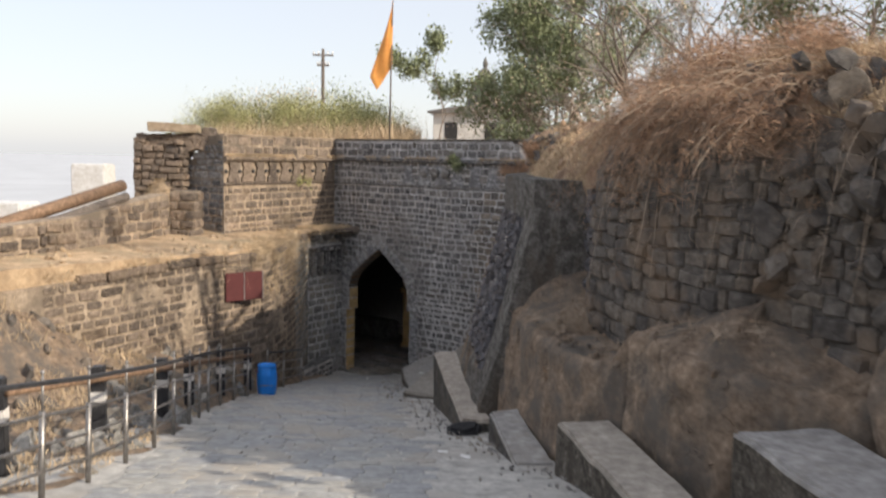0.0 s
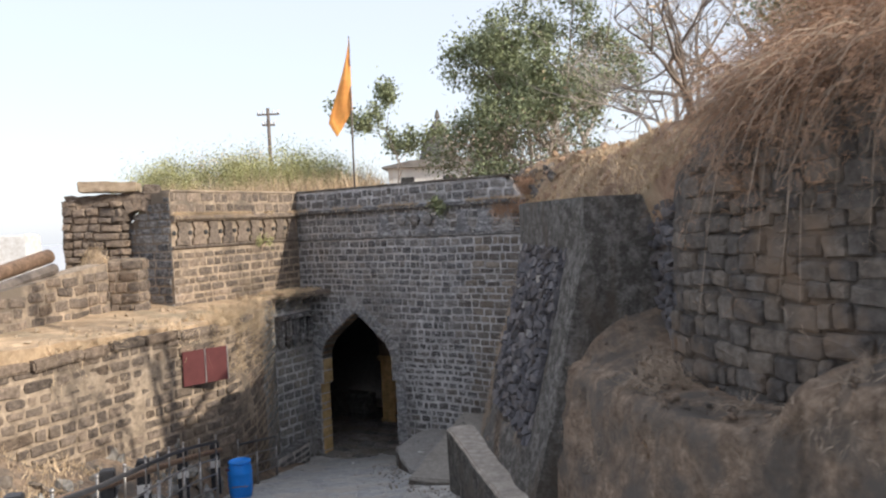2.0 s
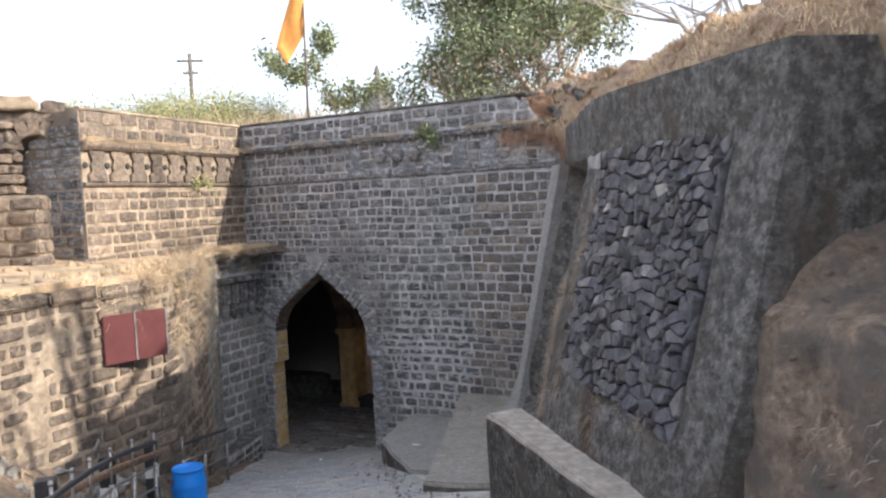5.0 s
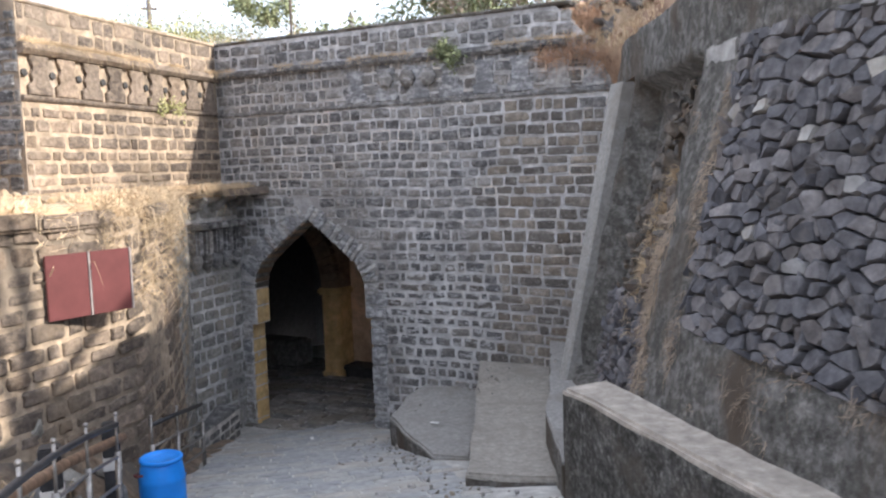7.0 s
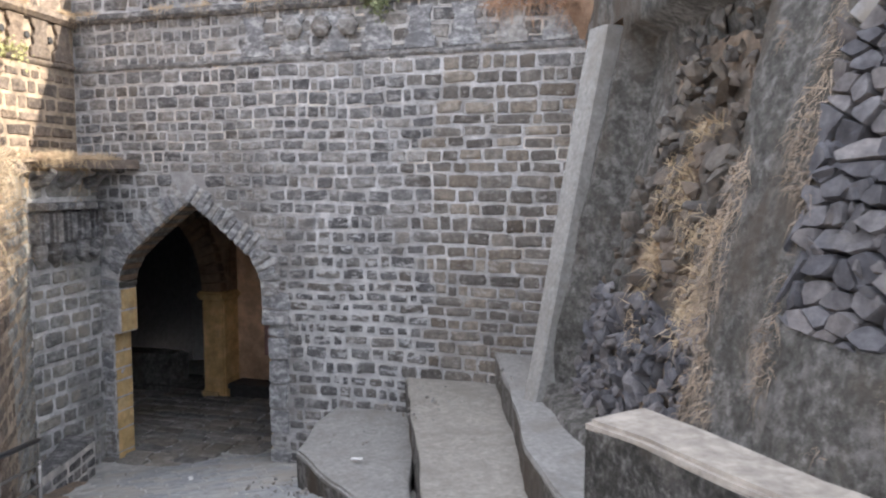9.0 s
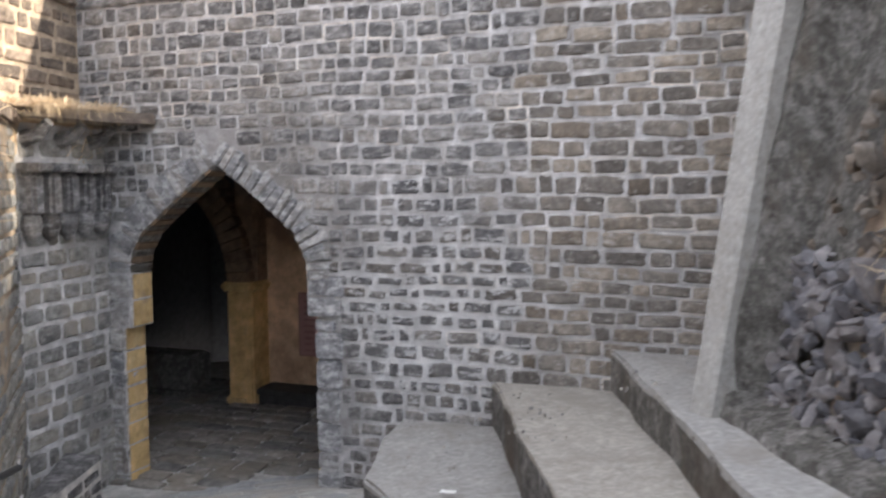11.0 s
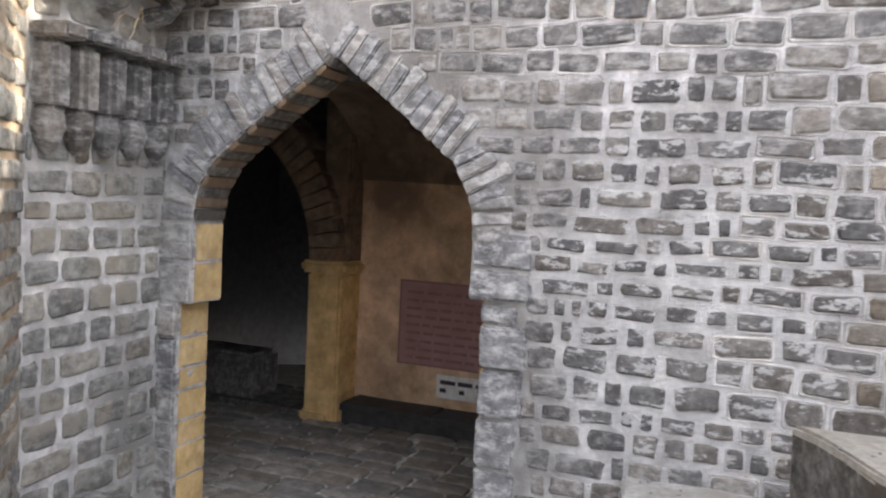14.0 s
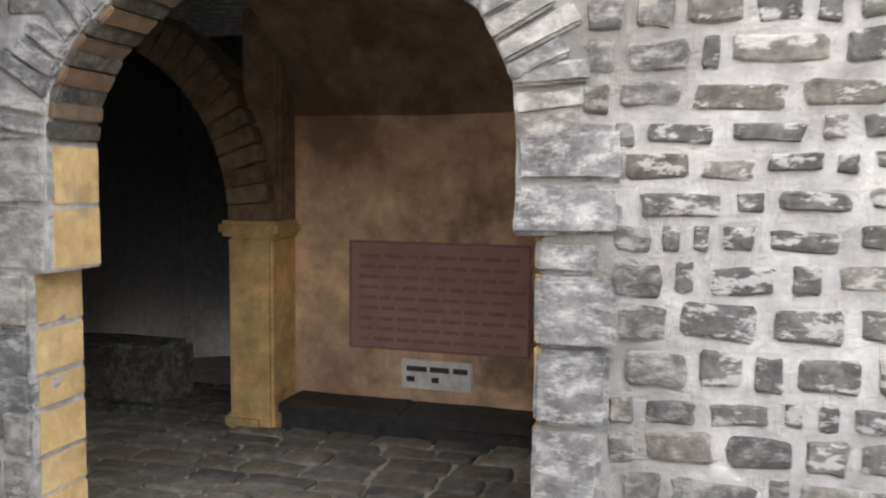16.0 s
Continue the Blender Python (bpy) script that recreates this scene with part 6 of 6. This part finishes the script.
part("niche_fill", data("niche_fill", verts, [(i * n + j, (i + 1) * n + j, (i + 1) * n + j + 1, i * n + j + 1) for i in range(len(ys) - 1) for j in range(n - 1)], EARTH, True), revetment, "brown earth packed between loose stones")
straw = []
for y, z in zip(rs.uniform(15.3, 16.8, 3600), rs.uniform(-2.2, -0.4, 3600)):
    if noise.noise(Vector((y * 2, z * 2, 5))) > 0.1:
        straw.append(((rev_x(y, z) + 0.3, y, z), (-0.7, 0, 0.3)))
blades("niche_grass", straw, STRAW, 0.16, 0.004, 0.6, 14, 1.0, revetment)
straw = []
for y, d, q in zip(rs.uniform(6.6, 11.6, 2600), rs.uniform(-0.12, 0.1, 2600), rs.uniform(0, 1, 2600)):
    x = ledge_at(y, 0) + d
    if noise.noise(Vector((y * 1.8, q * 2, 7))) > 0.02:
        straw.append(((x - 0.08 * q, y, ledge_at(y, 2) - q * 0.9), (-0.6, 0, -0.2)))
blades("bank_straw", straw, STRAW_DARK, 0.09, 0.003, 0.7, 15, 0.8, None, "dead straw clinging to the earth bank")
stones = []
for _ in range(110):
    y, q = r.uniform(6.6, 11.5), r.uniform(-1.1, 0.0)
    x = ledge_at(y, 0) + 0.1 * q + 0.02
    stones.append(turned(r, (x, y, ledge_at(y, 2) + q), r.uniform(0.05, 0.15), 0.4))
for _ in range(40):   # half-buried stones in the face of the bank
    y, q = r.uniform(6.7, 11.4), r.uniform(-1.0, -0.05)
    stones.append(turned(r, (ledge_at(y, 0) + 0.06 - 0.03 * q, y, ledge_at(y, 2) + q), r.uniform(0.1, 0.22), 0.35))
for _ in range(120):
    y, d = r.uniform(6.6, 11.5), r.uniform(0.0, 0.75)
    stones.append(turned(r, (ledge_at(y, 0) + d, y, ledge_z(y, d) + 0.015), r.uniform(0.02, 0.09), 0.4))
embedded = root("bank_stones", "weathered stones embedded in the earth bank", "stones")
lay(embedded, "stone", ROCKS, EARTH, stones)
lay(parapet, "stone", STONES, SUNNED, courses(parapet_line, lambda s: -0.5, lambda s: between(s, (0, 4, 7.6), (0.1, 0.2, 0.5)), 0.24, 0.4, 0.03, 0.03, None, 47, rough=0.6))
mound = []
for _ in range(110):
    y = r.uniform(8.0, 13.4)
    x = left_edge(y) - r.uniform(1.0, 4.2)
    mound.append(turned(r, (x, y, bank_left(x, y) + 0.01), r.uniform(0.08, 0.3), 0.4))
heap = root("rubble_heap", "scattered brown stones on the eroded slope", "rubble")
lay(heap, "rock", ROCKS, ROUGH, mound)
straw = []
for y, k in zip(rs.uniform(6, 14, 6000), rs.uniform(0, 1, 6000)):
    x = left_edge(y) - 1.2 - 3.4 * k
    if noise.noise(Vector((x * 1.1, y * 1.1, 3))) > 0.05:
        straw.append(((x, y, bank_left(x, y) + 0.02), (0.2, -0.2, 1)))
blades("slope_grass", straw, STRAW, 0.28, 0.005, 0.5, 16, 0.6, None, "dry weeds on the eroded slope")
straw = []
for s, k in zip(rs.uniform(3.0, 4.6, 3500), rs.uniform(0, 1, 3500)):
    p = gate_xy(s, -0.1 + 0.5 * k)
    straw.append(((p.x, p.y, 1.2 + 0.75 * k * (s < 3.8) - 0.1), (-0.5, -0.6, 0.3)))
blades("crest_grass", straw, BRUSH, 0.26, 0.004, 0.6, 17, 0.9, None, "dry grass spilling over the wall end")
straw = []
for s, o, dz in zip(rs.uniform(wall_s(17.1), wall_s(20.3), 11000), rs.uniform(-0.4, 0.1, 11000), rs.uniform(0, 1, 11000) ** 1.8):
    if noise.noise(Vector((s * 2.6, dz * 2.0, 6))) > 0.04:
        p = left_line.at(s) + left_line.normal(s) * max(o, -0.5)
        straw.append(((p.x, p.y, -0.56 - (dz * 1.1 if o > -0.05 else 0)), (0.6, -0.4, 0.35)))
blades("lip_grass", straw, STRAW, 0.22, 0.003, 0.6, 18, 1.0, None, "pale straw spilling over the broken terrace lip")
straw = []
for q, k in zip(rs.uniform(0, 1, 5200), rs.uniform(0, 1, 5200)):
    a, b = left_line.at(e0 - 1.9) + left_line.normal(e0 - 1.9) * 0.1, gate_xy(-2.1, -0.12)
    p = a + (b - a) * q - left_line.normal(e0 - 1.2) * (0.75 * k - 0.12 * (1 - q))
    if noise.noise(Vector((q * 5, k * 3, 2))) > -0.22 + 0.3 * q:
        straw.append(((p.x, p.y, -0.54), (0.35, -0.45, 0.3)))
blades("ledge_straw", straw, STRAW, 0.15, 0.0035, 0.6, 23, 0.8, None, "matted pale straw on the projecting stone ledge")
strewn = []
for _ in range(70):
    s, o = r.uniform(wall_s(12.2), wall_s(19.5)), -abs(r.gauss(0, 0.9)) - 0.1
    p = left_line.at(s) + left_line.normal(s) * o
    strewn.append(turned(r, (p.x, p.y, terrace_z(p.x, p.y) + 0.01), r.uniform(0.04, 0.16), 0.4))
lay(root("rubble_heap", "loose brown stones strewn over the dusty terrace", "rubble"), "rock", ROCKS, DUST, strewn)
straw = []
for y, z in zip(rs.uniform(14.5, 15.35, 5200), rs.uniform(-2.5, 0.35, 5200)):
    if noise.noise(Vector((y * 2.6, z * 1.1, 3))) > -0.02:
        straw.append(((rev_x(y, z) - 0.005, y, z), (-0.45, 0.1, -0.5)))
for y, z in zip(rs.uniform(12.2, 14.5, 900), rs.uniform(-2.1, -1.56, 900)):
    if noise.noise(Vector((y * 2.2, z * 2.0, 8))) > 0.12:
        straw.append(((rev_x(y, z) - 0.005, y, z), (-0.45, 0.1, -0.4)))
blades("revetment_straw", straw, STRAW_DARK, 0.1, 0.0026, 0.5, 19, 0.9, None, "dead straw clinging to the stained revetment")
# paving
pavers = []
r = random.Random(21)
y = 0.0
while y < 23.0:
    d = r.uniform(0.2, 0.27)
    x = left_edge(y) + 0.02 + r.uniform(0, 0.2)
    right = between(y, (-1, 9.4, 12.9, 16, 18, 20, 22, 23), (0.2, -0.28, -0.71, -0.75, -0.75, -0.95, -0.95, -0.9))
    while x < right:
        w = r.uniform(0.28, 0.5)
        pavers.append(Matrix.Translation((x + w / 2, y + d / 2, ramp_z(y + d / 2) - 0.02)) @ pose(0, 0, 0, -11.7 + r.uniform(-1, 1) - 90 + 180, r.uniform(-1, 1), r.uniform(-2, 2)) @ pose(0, 0, 0, 0, 0, 0) @ Matrix.Diagonal((w - 0.012, 0.012, d - 0.012, 1)))
        x += w
    y += d
paving = setting("pavement", data("pavement", [(-3.0, 5, ramp_z(5) - 0.3), (-1, 5, ramp_z(5) - 0.3), (-1, 20, ramp_z(20) - 0.3), (-3, 20, ramp_z(20) - 0.3)], [(0, 1, 2, 3)], GROUT), "grey basalt block paving of the ramp", "paving")
lay(paving, "paver", BLOCKS, PAVER, pavers, lambda p: 6.8 < p.y < 14)
inside = []
v = -0.15
while v < 5.2:
    d, q = r.uniform(0.24, 0.36), -6.6 + r.uniform(0, 0.2)
    while q < 1.7:
        w = r.uniform(0.36, 0.62)
        p = gate_xy(q + w / 2, v + d / 2)
        if p.y > 23.05:
            inside.append(Matrix.Translation((p.x, p.y, -4.766 - 0.03 * (p.y - 23))) @ pose(0, 0, 0, 0, 0, turn_u) @ pose(0, 0, 0, 90 + r.uniform(-1, 1), r.uniform(-1, 1), 0) @ Matrix.Diagonal((w - 0.025, 0.02, d - 0.025, 1)))
        q += w
    v += d
lay(paving, "paver", STONES, TRODDEN, inside)
# crumbs of stone along the foot of the steps and benches
crumbs = []
for _ in range(420):
    y = r.uniform(5.5, 20.5)
    edge = between(y, (5, 7, 9, 11, 13, 15.3, 16.3, 18.2, 20.6), (2.4, 1.6, 0.9, 0.4, 0.05, -0.15, -0.72, -0.75, -0.75))
    x = edge - abs(r.gauss(0, 0.35)) - 0.02
    crumbs.append(turned(r, (x, y, ramp_z(y) + 0.004), r.uniform(0.015, 0.06), 0.4))
for _ in range(160):
    q, v, top = r.choice(((1.5, -0.5, -3.7), (2.5, -0.8, -3.24), (3.5, -0.6, -2.87)))
    p = gate_xy(q + r.gauss(0, 0.25), v + r.uniform(-0.9, 0.45))
    crumbs.append(turned(r, (p.x, p.y, top + 0.004), r.uniform(0.012, 0.04), 0.4))
lay(paving, "pebble", ROCKS, PALE_ROCK, crumbs, lambda p: False)
